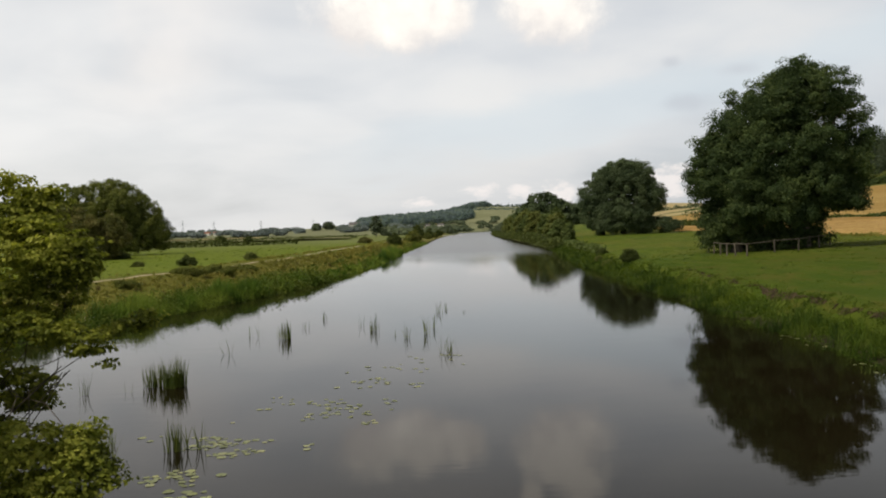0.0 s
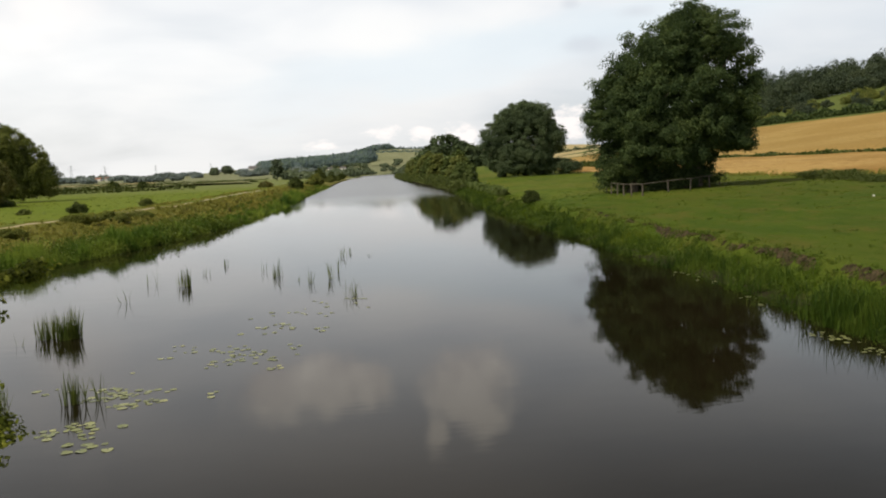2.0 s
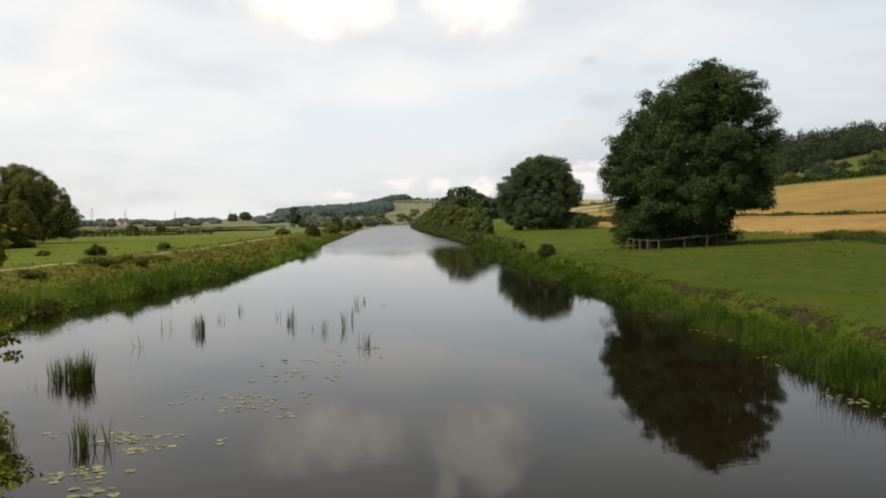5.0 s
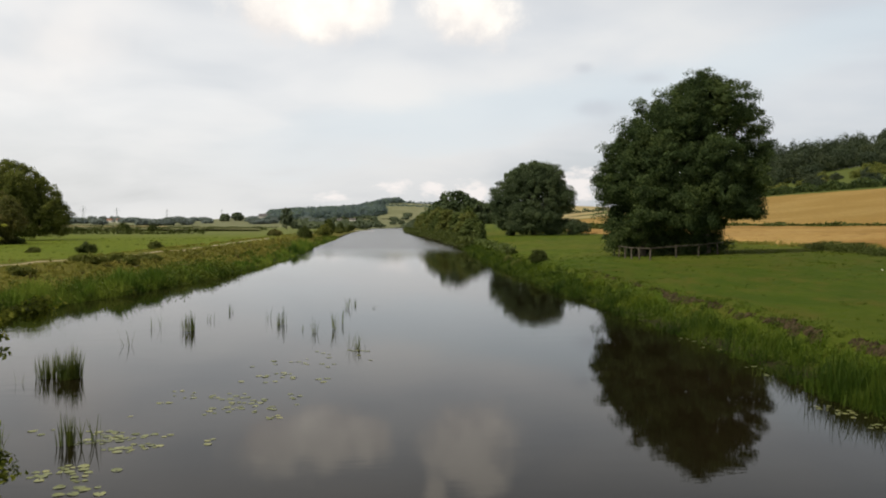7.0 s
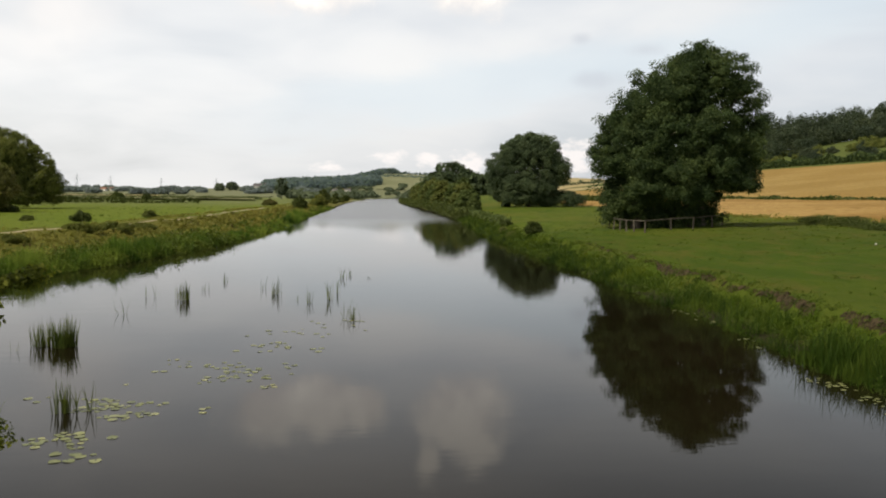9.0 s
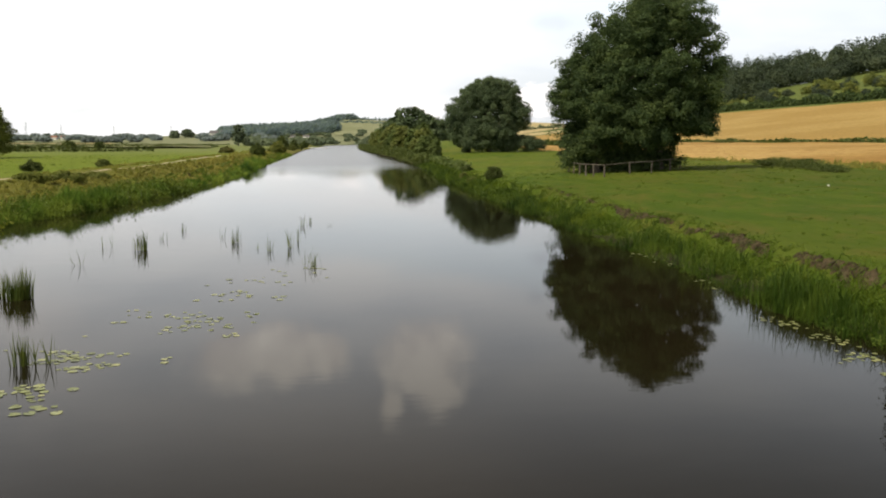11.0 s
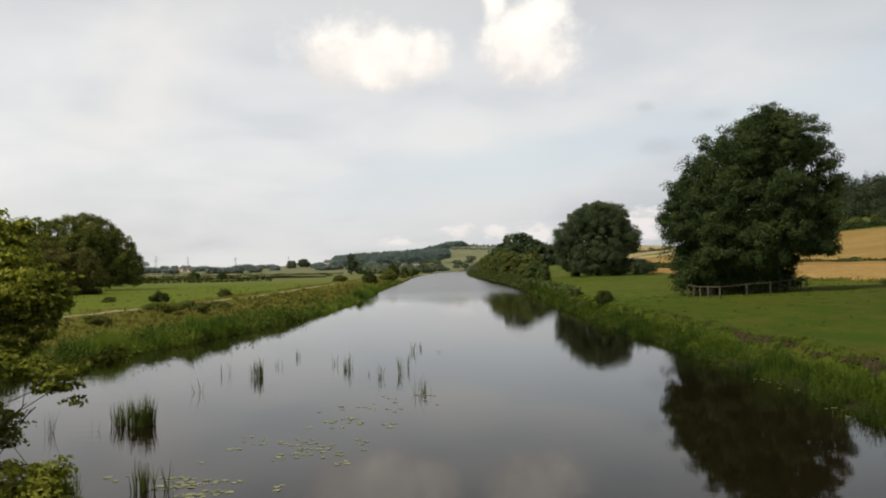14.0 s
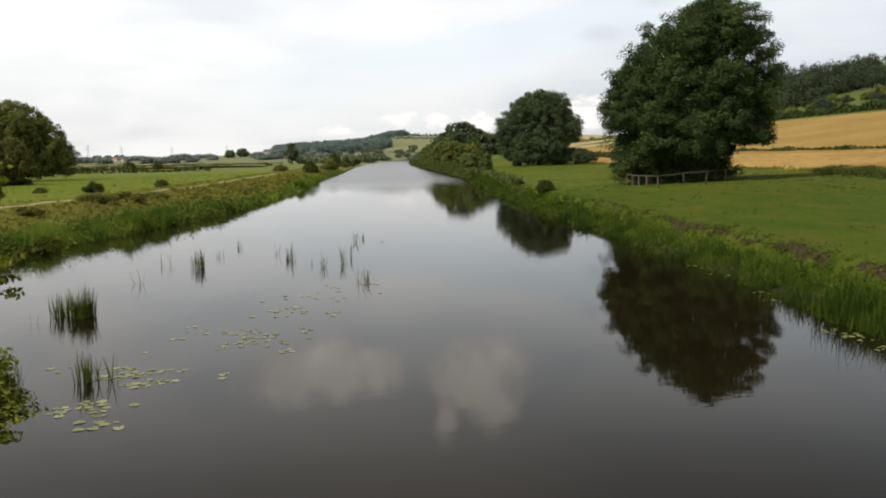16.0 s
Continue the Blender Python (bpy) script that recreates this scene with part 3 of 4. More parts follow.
rng = np.random.default_rng(5)
strip("path", lambda y: shore_left(y) - 10.3 - 1.2 * np.sin(y * 0.045 + 0.6) - 1.1 * np.exp(-((y - 85) / 20) ** 2), 1.1, 20, 480, 1.5, 0.05, "gravel_path",
      "pale trodden gravel path along the bank", "path", rng, 0.25)


def eroded_bank():
    """A ragged scarp of bare soil where cattle have broken the turf, wide in places and pinched out in others, with fallen clods."""
    r = np.random.default_rng(31)
    ys, across = np.arange(19.0, 70.0, 0.11), 9
    way = 2.45 + np.interp(ys, (20, 45, 68), (0.0, 0.35, 1.15)) + 0.16 * np.sin(ys * 0.8) + 0.10 * np.sin(ys * 2.3 + 1)
    broad = 0.34 + 0.22 * np.sin(ys * 0.61 + 1.5 * np.sin(ys * 0.23)) + 0.14 * np.sin(ys * 1.9 + 0.6) + 0.09 * r.normal(size=len(ys))
    broad = np.clip((broad - 0.09) * np.interp(ys, (19, 23, 27, 40, 55, 70), (1.5, 1.3, 0.8, 0.8, 0.45, 0.2)), 0.02, 0.6)
    T = np.linspace(-1, 1, across)[None]
    Y = np.repeat(ys[:, None], across, 1) + 0.05 * r.normal(size=(len(ys), across))
    X = shore_right(Y) + way[:, None] + T * broad[:, None] + 0.05 * r.normal(size=Y.shape)
    Z = ground_z(X, Y) + 0.03 + 0.045 * r.normal(size=Y.shape) * np.clip(broad[:, None] * 3, 0.2, 1)
    Z = Z - 0.2 * (np.abs(T) > 0.99) - 0.25 * (broad[:, None] < 0.06)
    tagged(new("eroded_bank", grid_mesh("eroded_bank", X, Y, Z, "bare_soil", False)), "crumbling bare brown soil along the bank's broken lip", "bank", kind="structure")


eroded_bank()


# ---- the big trees on the bank ----
tree("bank_tree", (33.7, 83.9, float(ground_z(33.7, 83.9))), -22.0,
     [(2.5, 0.0, 14.6, 4.3, 4.8, 3.8), (6.0, 0.0, 13.4, 1.9, 1.3, 2.6), (5.4, 0.0, 8.3, 2.7, 4.2, 2.6), (5.7, 0.3, 4.9, 2.1, 3.2, 1.4), (-3.0, 0.0, 12.6, 3.0, 3.8, 3.1), (-6.2, 0.0, 8.1, 3.0, 4.0, 3.8),
      (-5.9, 0.7, 3.0, 2.5, 2.8, 2.9), (-0.0, 0.0, 8.9, 4.5, 5.4, 5.3), (-1.6, 1.2, 3.0, 4.6, 3.0, 3.0), (2.1, 1.8, 2.9, 1.9, 2.6, 2.7), (-2.4, 2.2, 1.3, 5.0, 2.0, 1.5), (1.6, 2.4, 1.2, 2.6, 2.0, 1.4), (-3.2, -2.9, 3.9, 2.4, 1.8, 1.2), (0.8, -3.3, 3.7, 2.4, 1.8, 1.1), (-6.6, 0.2, 1.6, 1.3, 1.4, 1.7), (-0.6, 0.1, 0.9, 3.6, 1.0, 1.1), (1.4, -0.6, 16.8, 2.3, 2.6, 1.6), (-1.3, -3.2, 10.7, 2.0, 2.2, 1.8),
      (3.0, -3.6, 10.2, 2.1, 2.2, 1.8), (3.6, -3.4, 6.8, 1.7, 2.0, 1.5), (-3.4, -3.2, 6.6, 1.9, 2.0, 1.8), (0.3, -3.8, 5.4, 2.0, 2.0, 1.7), (-0.1, -3.2, 13.7, 1.9, 2.0, 1.7),
      (-0.4, 0.0, 14.0, 3.5, 4.6, 3.1), (-4.9, 0.0, 10.9, 2.5, 4.0, 3.1), (-6.9, 0.0, 6.1, 2.4, 2.0, 3.5), (6.7, 0.0, 10.6, 1.9, 1.0, 2.1), (3.7, 0.0, 5.4, 2.9, 4.2, 2.1), (-2.5, -0.4, 7.9, 3.5, 4.8, 4.2)],
     0.10, 3300, 150, 1.05, "leaf_dark", "massive dark green broadleaf tree on the grassy bank",
     stems=((0.6, 0.8), (-4.6, 0.8), (1.9, 1.4)), girth=0.45, seed=11, limbs=16, floor_z=0.1, deep=0.45)
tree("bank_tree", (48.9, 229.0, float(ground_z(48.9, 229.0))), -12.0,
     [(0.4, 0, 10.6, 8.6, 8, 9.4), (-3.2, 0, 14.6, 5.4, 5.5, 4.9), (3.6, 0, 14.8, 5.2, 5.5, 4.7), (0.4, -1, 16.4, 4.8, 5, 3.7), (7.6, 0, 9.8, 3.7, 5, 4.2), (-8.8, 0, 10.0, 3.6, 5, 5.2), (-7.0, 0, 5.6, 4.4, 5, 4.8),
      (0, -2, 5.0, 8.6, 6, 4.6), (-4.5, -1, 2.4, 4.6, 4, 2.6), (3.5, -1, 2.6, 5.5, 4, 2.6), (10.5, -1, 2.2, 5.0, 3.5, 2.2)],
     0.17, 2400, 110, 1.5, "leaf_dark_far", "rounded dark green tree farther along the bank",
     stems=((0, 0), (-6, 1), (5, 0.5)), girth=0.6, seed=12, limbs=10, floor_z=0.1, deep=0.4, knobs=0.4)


def bush(x, y, w, h, mat, label, seed, leaf=0.22, name="bush", category="bush", clumps=None, depth=None, per=30, group=""):
    """A bush that leafs from the ground: three to five lobes."""
    r = np.random.default_rng(seed)
    d = depth or w * 0.8
    lobes = [(0, 0, h * 0.5, w * 0.36, d * 0.36, h * 0.5)]
    for n in range(4):
        a = n * 1.57 + r.uniform(-0.5, 0.5)
        k = r.uniform(0.5, 0.8)
        lobes.append((math.cos(a) * w * 0.28, math.sin(a) * d * 0.28, h * k * 0.45, w * 0.24, d * 0.24, h * k * 0.5))
    n = clumps or int(40 + 12 * w * h ** 0.5)
    return tree(name, (x, y, max(0.0, float(ground_z(x, y)))), r.uniform(0, 30), lobes, leaf, n, per, max(0.35, 0.16 * w), mat, label,
                girth=0.03 + 0.02 * h, seed=seed, category=category, limbs=6, floor_z=-0.2, group=group)


# willows and thickets on the far right bank
for n, (x, y, w, h, mat) in enumerate((
        (27.4, 194, 6.0, 5.9, "leaf_willow"), (28.6, 214, 7.0, 7.4, "leaf_olive"), (31.6, 240, 8.5, 8.4, "leaf_willow"), (29.6, 268, 8, 9.0, "leaf_olive"), (30.2, 290, 8, 8.2, "leaf_willow"),
        (31.2, 318, 9, 10, "leaf_olive"), (32.2, 350, 9, 10, "leaf_willow"), (33.6, 390, 10, 10.5, "leaf_olive"), (36, 440, 11, 10, "leaf_olive"),
        (41, 500, 12, 10, "leaf_mid"), (44, 570, 12, 9.5, "leaf_mid"), (50, 680, 14, 9, "leaf_mid"), (57, 800, 16, 8, "leaf_mid"))):
    bush(x, y, w, h, mat, "leafy willow thicket leaning over the river bank", 40 + n, 0.26, "willow_thicket", "thicket", per=80, group="thickets along the bank")
tree("bank_tree", (39.5, 330, float(ground_z(39.5, 330))), 0, [(0, 0, 9.0, 7, 6, 6.0), (-6, 0, 6.0, 5, 5, 5), (6, 0, 6.5, 5, 5, 5.0), (12, 0, 5.5, 5, 5, 4.5)],
     0.6, 520, 34, 2.2, "leaf_dark_far", "dark spreading tree behind the willow thicket", girth=0.5, seed=61, limbs=8)
tree("bank_tree", (46.0, 420, float(ground_z(46.0, 420))), 0, [(0, 0, 8.0, 7, 6, 6.0), (-7, 0, 6.0, 6, 5, 5), (9, 0, 6.0, 7, 5, 5.0)],
     0.8, 400, 30, 2.4, "leaf_dark_far", "dark tree behind the thicket", girth=0.5, seed=62, limbs=8)
for n, (x, y, w, h) in enumerate(((19.4, 88.6, 2.1, 1.45), (20.9, 112, 1.5, 0.95), (18.3, 95, 1.2, 0.8), (19.0, 104, 1.3, 0.9))):
    bush(x, y, w, h, "leaf_hedge" if n < 2 else "leaf_olive", "small dark rounded bush on the grassy bank", 80 + n, 0.07, per=80, group="bushes on the right bank")

# left meadow: clump of tall trees, shrubs by the path
tree("meadow_tree", (-84, 213, 1.2), 22, [(-0.5, 0, 10.6, 9.0, 8, 9.2), (9.0, 0, 7.8, 5.4, 6, 6.6), (-10, 0, 9.6, 8.6, 7, 8.8), (4.0, 0, 12.2, 6.0, 6, 6.6), (12.6, 0, 5.4, 3.4, 4, 4.6), (-4, -3, 4.5, 9, 6, 4.2), (-18, -2, 7.5, 9, 7, 7.5),
      (1.0, -4, 3.2, 6.5, 4, 3.4), (6.0, -3, 4.6, 5.0, 4, 3.8), (-10, -5, 3.0, 8, 4, 3.2)],
     0.19, 2400, 120, 1.7, "leaf_olive_dark", "broad olive-green willow clump in the meadow", stems=((0, 0), (-8, 0)), girth=0.5, seed=21, limbs=12, floor_z=0.1, deep=0.45, knobs=0.5)
tree("meadow_tree", (-72, 165, 1.2), 22, [(0, 0, 5.6, 6.4, 5, 5.2), (6.4, 0, 5.0, 4.6, 4, 4.4), (-7, 0, 5.6, 6, 5, 5.4), (1, -2, 1.8, 6.5, 3, 2.0)],
     0.17, 900, 110, 1.3, "leaf_russet", "faintly russet hawthorn bush before the willows", girth=0.3, seed=22, limbs=8, floor_z=0.0, deep=0.5)
for n, (x, y, w, h, mat) in enumerate((
        (-66.0, 172.0, 6, 2.4, "leaf_hedge"), (-41, 114.4, 2.0, 1.0, "leaf_olive"), (-33.3, 110.9, 3.2, 1.9, "leaf_hedge"),
        (-28.2, 124.8, 2.8, 1.3, "leaf_olive"), (-22.9, 76.5, 3.6, 1.0, "leaf_scrub"), (-21.2, 80.5, 4.2, 1.1, "leaf_scrub"), (-20.2, 87, 3.2, 0.8, "leaf_scrub"), (-24.0, 64, 2.6, 0.7, "leaf_scrub"), (-14.2, 244.6, 5.6, 3.6, "leaf_hedge"), (-27.2, 298, 6, 2.4, "leaf_russet"),
        (-12.0, 322, 7, 3.4, "leaf_scrub"), (-11.5, 350, 7, 4.6, "leaf_scrub"), (-11.5, 380, 7, 7.4, "leaf_hedge"), (-8.5, 440, 7, 4.0, "leaf_olive"), (-7.5, 480, 6, 6.2, "leaf_hedge"), (-5.5, 540, 6, 3.6, "leaf_olive"),
        (-2.5, 640, 7, 5.5, "leaf_hedge"))):
    bush(x, y, w * 0.85, h * (0.75 if y < 200 else 0.9), mat, "low dense shrub beside the meadow path", 100 + n, 0.06 if y < 130 else 0.2, "shrub", "shrub", per=150 if y < 130 else 80, group="shrubs on the left bank")


# far trees, hedges, woods
def at_bearing(deg, far):
    return far * math.sin(radians(deg)), far * math.cos(radians(deg))


def far_tree(deg, far, w, h, mat, label, seed, name="far_tree"):
    x, y = at_bearing(deg, far)
    return tree(name, (x, y, float(ground_z(x, y))), seed * 37 % 360, [(0, 0, h * 0.6, w * 0.4, w * 0.4, h * 0.4), (w * 0.25, 0, h * 0.42, w * 0.3, w * 0.3, h * 0.3), (-w * 0.25, 0, h * 0.45, w * 0.3, w * 0.3, h * 0.32)],
                far * 0.0014, 110, 20, w * 0.16, mat, label, girth=h * 0.025, seed=seed, limbs=5, group="trees in the far meadows")


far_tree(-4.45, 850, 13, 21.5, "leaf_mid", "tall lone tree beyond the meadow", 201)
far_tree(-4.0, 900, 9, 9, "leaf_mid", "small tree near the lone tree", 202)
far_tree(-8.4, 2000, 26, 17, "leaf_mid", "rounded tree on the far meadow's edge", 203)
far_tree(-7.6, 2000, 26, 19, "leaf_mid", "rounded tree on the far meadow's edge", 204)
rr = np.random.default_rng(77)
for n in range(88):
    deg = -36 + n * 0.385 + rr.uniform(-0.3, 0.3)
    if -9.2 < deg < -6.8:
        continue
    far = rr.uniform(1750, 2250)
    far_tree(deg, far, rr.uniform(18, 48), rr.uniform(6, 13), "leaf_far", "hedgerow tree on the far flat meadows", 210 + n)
far_tree(-14.6, 560, 8, 4.5, "leaf_hedge", "small meadow tree in a hedge", 260)
far_tree(-12.9, 480, 5.5, 3.6, "leaf_hedge", "small meadow tree in a hedge", 261)


def hedge(name, pts, width, height, leaf, per_m, mat, label, seed, category="hedge", kind=""):
    """Leaf clumps along a line of points, in one mesh."""
    r = np.random.default_rng(seed)
    P = np.asarray(pts, float)
    seg = np.hypot(*np.diff(P, axis=0).T)
    s = np.r_[0, np.cumsum(seg)]
    n = int(s[-1] * per_m)
    t = r.uniform(0, s[-1], n)
    x, y = np.interp(t, s, P[:, 0]), np.interp(t, s, P[:, 1])
    hh = height * (0.75 + 0.25 * np.sin(t * 0.21 + seed) + 0.15 * np.sin(t * 0.83))
    c = np.stack([x + r.normal(size=n) * width * 0.3, y + r.normal(size=n) * width * 0.3, ground_z(x, y) + hh * r.uniform(0.05, 1, n) ** 0.8], -1)
    ob = new(name, leaf_mesh(name, leaf_arrays(r, c, leaf, np.array([[0, 0, 0.6]]), 1.0, 0.7, 3), mat, 3))
    return tagged(ob, label, category, kind=kind)


rows_left = [[at_bearing(d, 1080) for d in (-34, -22, -14, -6)], [at_bearing(d, 1420) for d in (-30, -20, -12, -7)], [at_bearing(d, 1720) for d in (-34, -26, -18, -11)], [at_bearing(d, 1250) for d in (-16, -10, -5)], [(-330, 330), (-150, 345), (-60, 352)], [(-420, 470), (-120, 520), (-70, 700)], [(-600, 640), (-300, 690), (-90, 720)], [(-160, 470), (-150, 720)]]
for n, pts in enumerate(rows_left):
    hedge("hedge", pts, 1.6, 1.9 if n else 1.3, 0.5, 16, "leaf_hedge", "dark clipped hedge across the flat meadow", 300 + n)
side = lambda u, ys: [(float(shore_right(y)) + u, y) for y in ys]
hedge("hedge", side(87.5, range(40, 640, 20)), 2.6, 1.0, 0.4, 16, "leaf_hedge", "hedge between stubble and wheat", 310)
hedge("hedge", side(234, range(40, 780, 20)), 4.0, 5.0, 0.6, 90, "leaf_dark", "dark hedge above the wheat", 311)
hedge("hedge", side(60, range(640, 1000, 20)), 4.0, 5.0, 1.2, 6, "leaf_hedge", "hedge beyond the stubble", 312)
hedge("bramble_patch", [(46.5, 69), (49, 78), (51.5, 92)], 1.8, 1.0, 0.075, 330, "leaf_hedge", "dark bramble patch at the meadow's edge", 313, "brambles")
hedge("reed_edge", side(3.2, range(118, 190, 6)), 1.6, 1.0, 0.3, 40, "leaf_willow", "rank bank growth by the water", 314, "bank growth", "stuff")


def wood(name, trees, leaf_scale, per, mat, label, seed):
    """Many crowns in one mesh: (x, y, width, height) each."""
    r = np.random.default_rng(seed)
    out = []
    for x, y, w, h in trees:
        z = float(ground_z(x, y))
        d = unit(r.normal(size=(per, 3)))
        knob = 1 + 0.2 * np.sin(d[:, 0] * 4 + x) * np.sin(d[:, 1] * 5 + y)
        c = np.array([x, y, z + h * 0.55]) + d * knob[:, None] * np.array([w * 0.5, w * 0.5, h * 0.48]) * r.uniform(0.75, 1.05, (per, 1))
        out.append(leaf_arrays(r, c, leaf_scale, d * 0.8 + [0, 0, 0.4], 0.8, 0.8, 3))
    tagged(new(name, leaf_mesh(name, np.concatenate(out), mat, 3)), label, "woodland", kind="stuff")


rr = np.random.default_rng(78)
hill = []
for n in range(420):
    y = rr.uniform(130, 800)
    thick = float(np.interp(y, (300, 480, 640), (0.0, 0.25, 1.0)))     # the wood comes down the slope farther along the valley
    u = rr.uniform(312 - 62 * thick * rr.random(), 395)
    hill.append((float(shore_right(y)) + u, y, rr.uniform(10, 20), (9 + 16 * rr.beta(1.5, 2.2)) * float(np.interp(y, (400, 500, 570, 640, 760), (0.6, 0.72, 1.1, 1.35, 1.4)))))
wood("hillside_wood", hill, 0.62, 1100, "leaf_wood", "mixed broadleaf wood along the hillside's crest", 401)
for n in range(96):
    y = 150 + n * 5.4 + rr.uniform(-3, 3)
    u = 243 + 34 * rr.random() ** 1.6 + (36 * rr.random() if rr.random() < 0.22 else 0)
    w = rr.uniform(6, 12)
    bush(float(shore_right(y)) + u, y, w, w * rr.uniform(0.45, 0.65), "leaf_wood" if rr.random() < 0.6 else "leaf_olive_dark", "rounded scrub bush on the hillside pasture", 900 + n, 0.30, "scrub_bush", "bush", clumps=90, per=44, group="scrub on the hillside pasture")
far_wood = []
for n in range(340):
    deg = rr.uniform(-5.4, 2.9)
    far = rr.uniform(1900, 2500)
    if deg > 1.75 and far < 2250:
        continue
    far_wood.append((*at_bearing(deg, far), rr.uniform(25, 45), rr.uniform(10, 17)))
wood("far_wood", far_wood, 2.6, 220, "leaf_conifer", "wood covering the distant hill, leaves coloured haze-blue", 402)
mid_wood = []
for n in range(240):
    deg, far = rr.uniform(-3.6, 7.0), rr.uniform(880, 1900)
    x, y = at_bearing(deg, far)
    if float(shore_left(y)) - 6 < x < float(shore_right(y)) + 6:
        continue
    mid_wood.append((x, y, rr.uniform(12, 20), rr.uniform(3.5, 8.0)))
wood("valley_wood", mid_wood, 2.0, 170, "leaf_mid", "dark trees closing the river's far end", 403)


# fields on the distant hill
def far_patch(name, d0, d1, r0, r1, mat, label):
    D, R = np.meshgrid(np.linspace(d0, d1, 14), np.linspace(r0, r1, 14))
    R = R * (1 + 0.016 * np.sin(D * 1.3))
    X, Y = R * np.sin(np.radians(D)), R * np.cos(np.radians(D))
    tagged(new(name, grid_mesh(name, X, Y, ground_z(X, Y) + 1.2, mat)), label, "field", kind="structure")


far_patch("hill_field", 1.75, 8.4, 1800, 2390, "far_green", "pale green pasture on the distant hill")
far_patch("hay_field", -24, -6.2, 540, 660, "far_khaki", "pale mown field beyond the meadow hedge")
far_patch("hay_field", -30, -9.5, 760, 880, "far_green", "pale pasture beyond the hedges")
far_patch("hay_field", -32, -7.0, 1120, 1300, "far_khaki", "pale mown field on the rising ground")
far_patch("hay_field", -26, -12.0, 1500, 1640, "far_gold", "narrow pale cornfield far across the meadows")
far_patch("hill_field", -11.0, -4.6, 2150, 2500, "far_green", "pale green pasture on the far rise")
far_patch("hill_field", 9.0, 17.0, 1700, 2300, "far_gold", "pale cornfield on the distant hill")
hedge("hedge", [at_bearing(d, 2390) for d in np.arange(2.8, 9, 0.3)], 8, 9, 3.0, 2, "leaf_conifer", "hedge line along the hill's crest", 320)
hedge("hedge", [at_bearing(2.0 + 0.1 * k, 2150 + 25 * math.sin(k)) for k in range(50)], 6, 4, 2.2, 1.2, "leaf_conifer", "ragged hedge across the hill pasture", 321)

hedge("bank_growth", side(0.5, range(176, 640, 12)), 3.0, 3.2, 0.26, 110, "leaf_hedge", "rank leafy growth below the willows", 324, "bank growth", "stuff")
hedge("hedge", side(58, range(240, 420, 20)), 2.0, 2.0, 0.6, 16, "leaf_hedge", "low hedge along the meadow's top", 322)
hedge("hedge", [at_bearing(d, 1560 + 20 * d) for d in np.arange(10.0, 17, 0.3)], 8, 9, 2.4, 3, "leaf_mid", "row of trees above the pale cornfield", 323)
far_tree(12.62, 420, 5, 7, "leaf_hedge", "small round tree at the field's edge", 262)
far_tree(11.9, 330, 7, 4.5, "leaf_hedge", "low dark tree beside the bank tree", 263)


# ---- post and rail fence round the big tree ----
def post_mesh(h, r):
    bm = bmesh.new()
    bmesh.ops.create_cone(bm, cap_ends=True, segments=8, radius1=r, radius2=r * 0.9, depth=h)
    bmesh.ops.translate(bm, verts=bm.verts, vec=(0, 0, h / 2 - 0.15))
    me = bpy.data.meshes.new("post")
    bm.to_mesh(me)
    bm.free()
    me.materials.append(MATS["weathered_wood"])
    return me


def rail_mesh(a, b, r):
    return tubes_mesh("rail", [(wiggle(np.random.default_rng(int(abs(a[0] * 50))), a, b, 5, 0.006), np.full(5, r), 6)], "weathered_wood")


def fence(points, h, r, heights, label, name="fence"):
    root = thing(name, None, (*points[0], float(ground_z(*points[0]))), label, "fence")
    o = np.array(root.matrix_basis.translation)
    me = post_mesh(h + 0.15, r)
    tops = []
    for n, (x, y) in enumerate(points):
        p = part("post", me, root)
        p.location = (x - o[0], y - o[1], float(ground_z(x, y)) - o[2])
        p.rotation_euler = (0.04 * math.sin(n * 2.1), 0.05 * math.cos(n * 1.7), n)
        tops.append(np.array(p.location))
    for a, b in zip(tops, tops[1:]):
        for k in heights:
            part("rail", rail_mesh(a + [0, -r, k * h], b + [0, -r, k * h], r * 0.62), root)
    return root


fence([(27.6, 88.4), (27.1, 85.2), (26.9, 82.6), (26.75, 80.2), (26.85, 78.2), (27.3, 76.5), (30.5, 78.3), (33.4, 80.0), (36.4, 82.4), (38.9, 85.6)],
      1.15, 0.075, (0.95,), "grey weathered post and rail fence round the tree")
fence([(16.42, 21.2), (17.4, 19.2), (18.4, 17.3)], 0.85, 0.05, (0.9, 0.5, 0.12), "pale wooden rail fence by the water's edge")


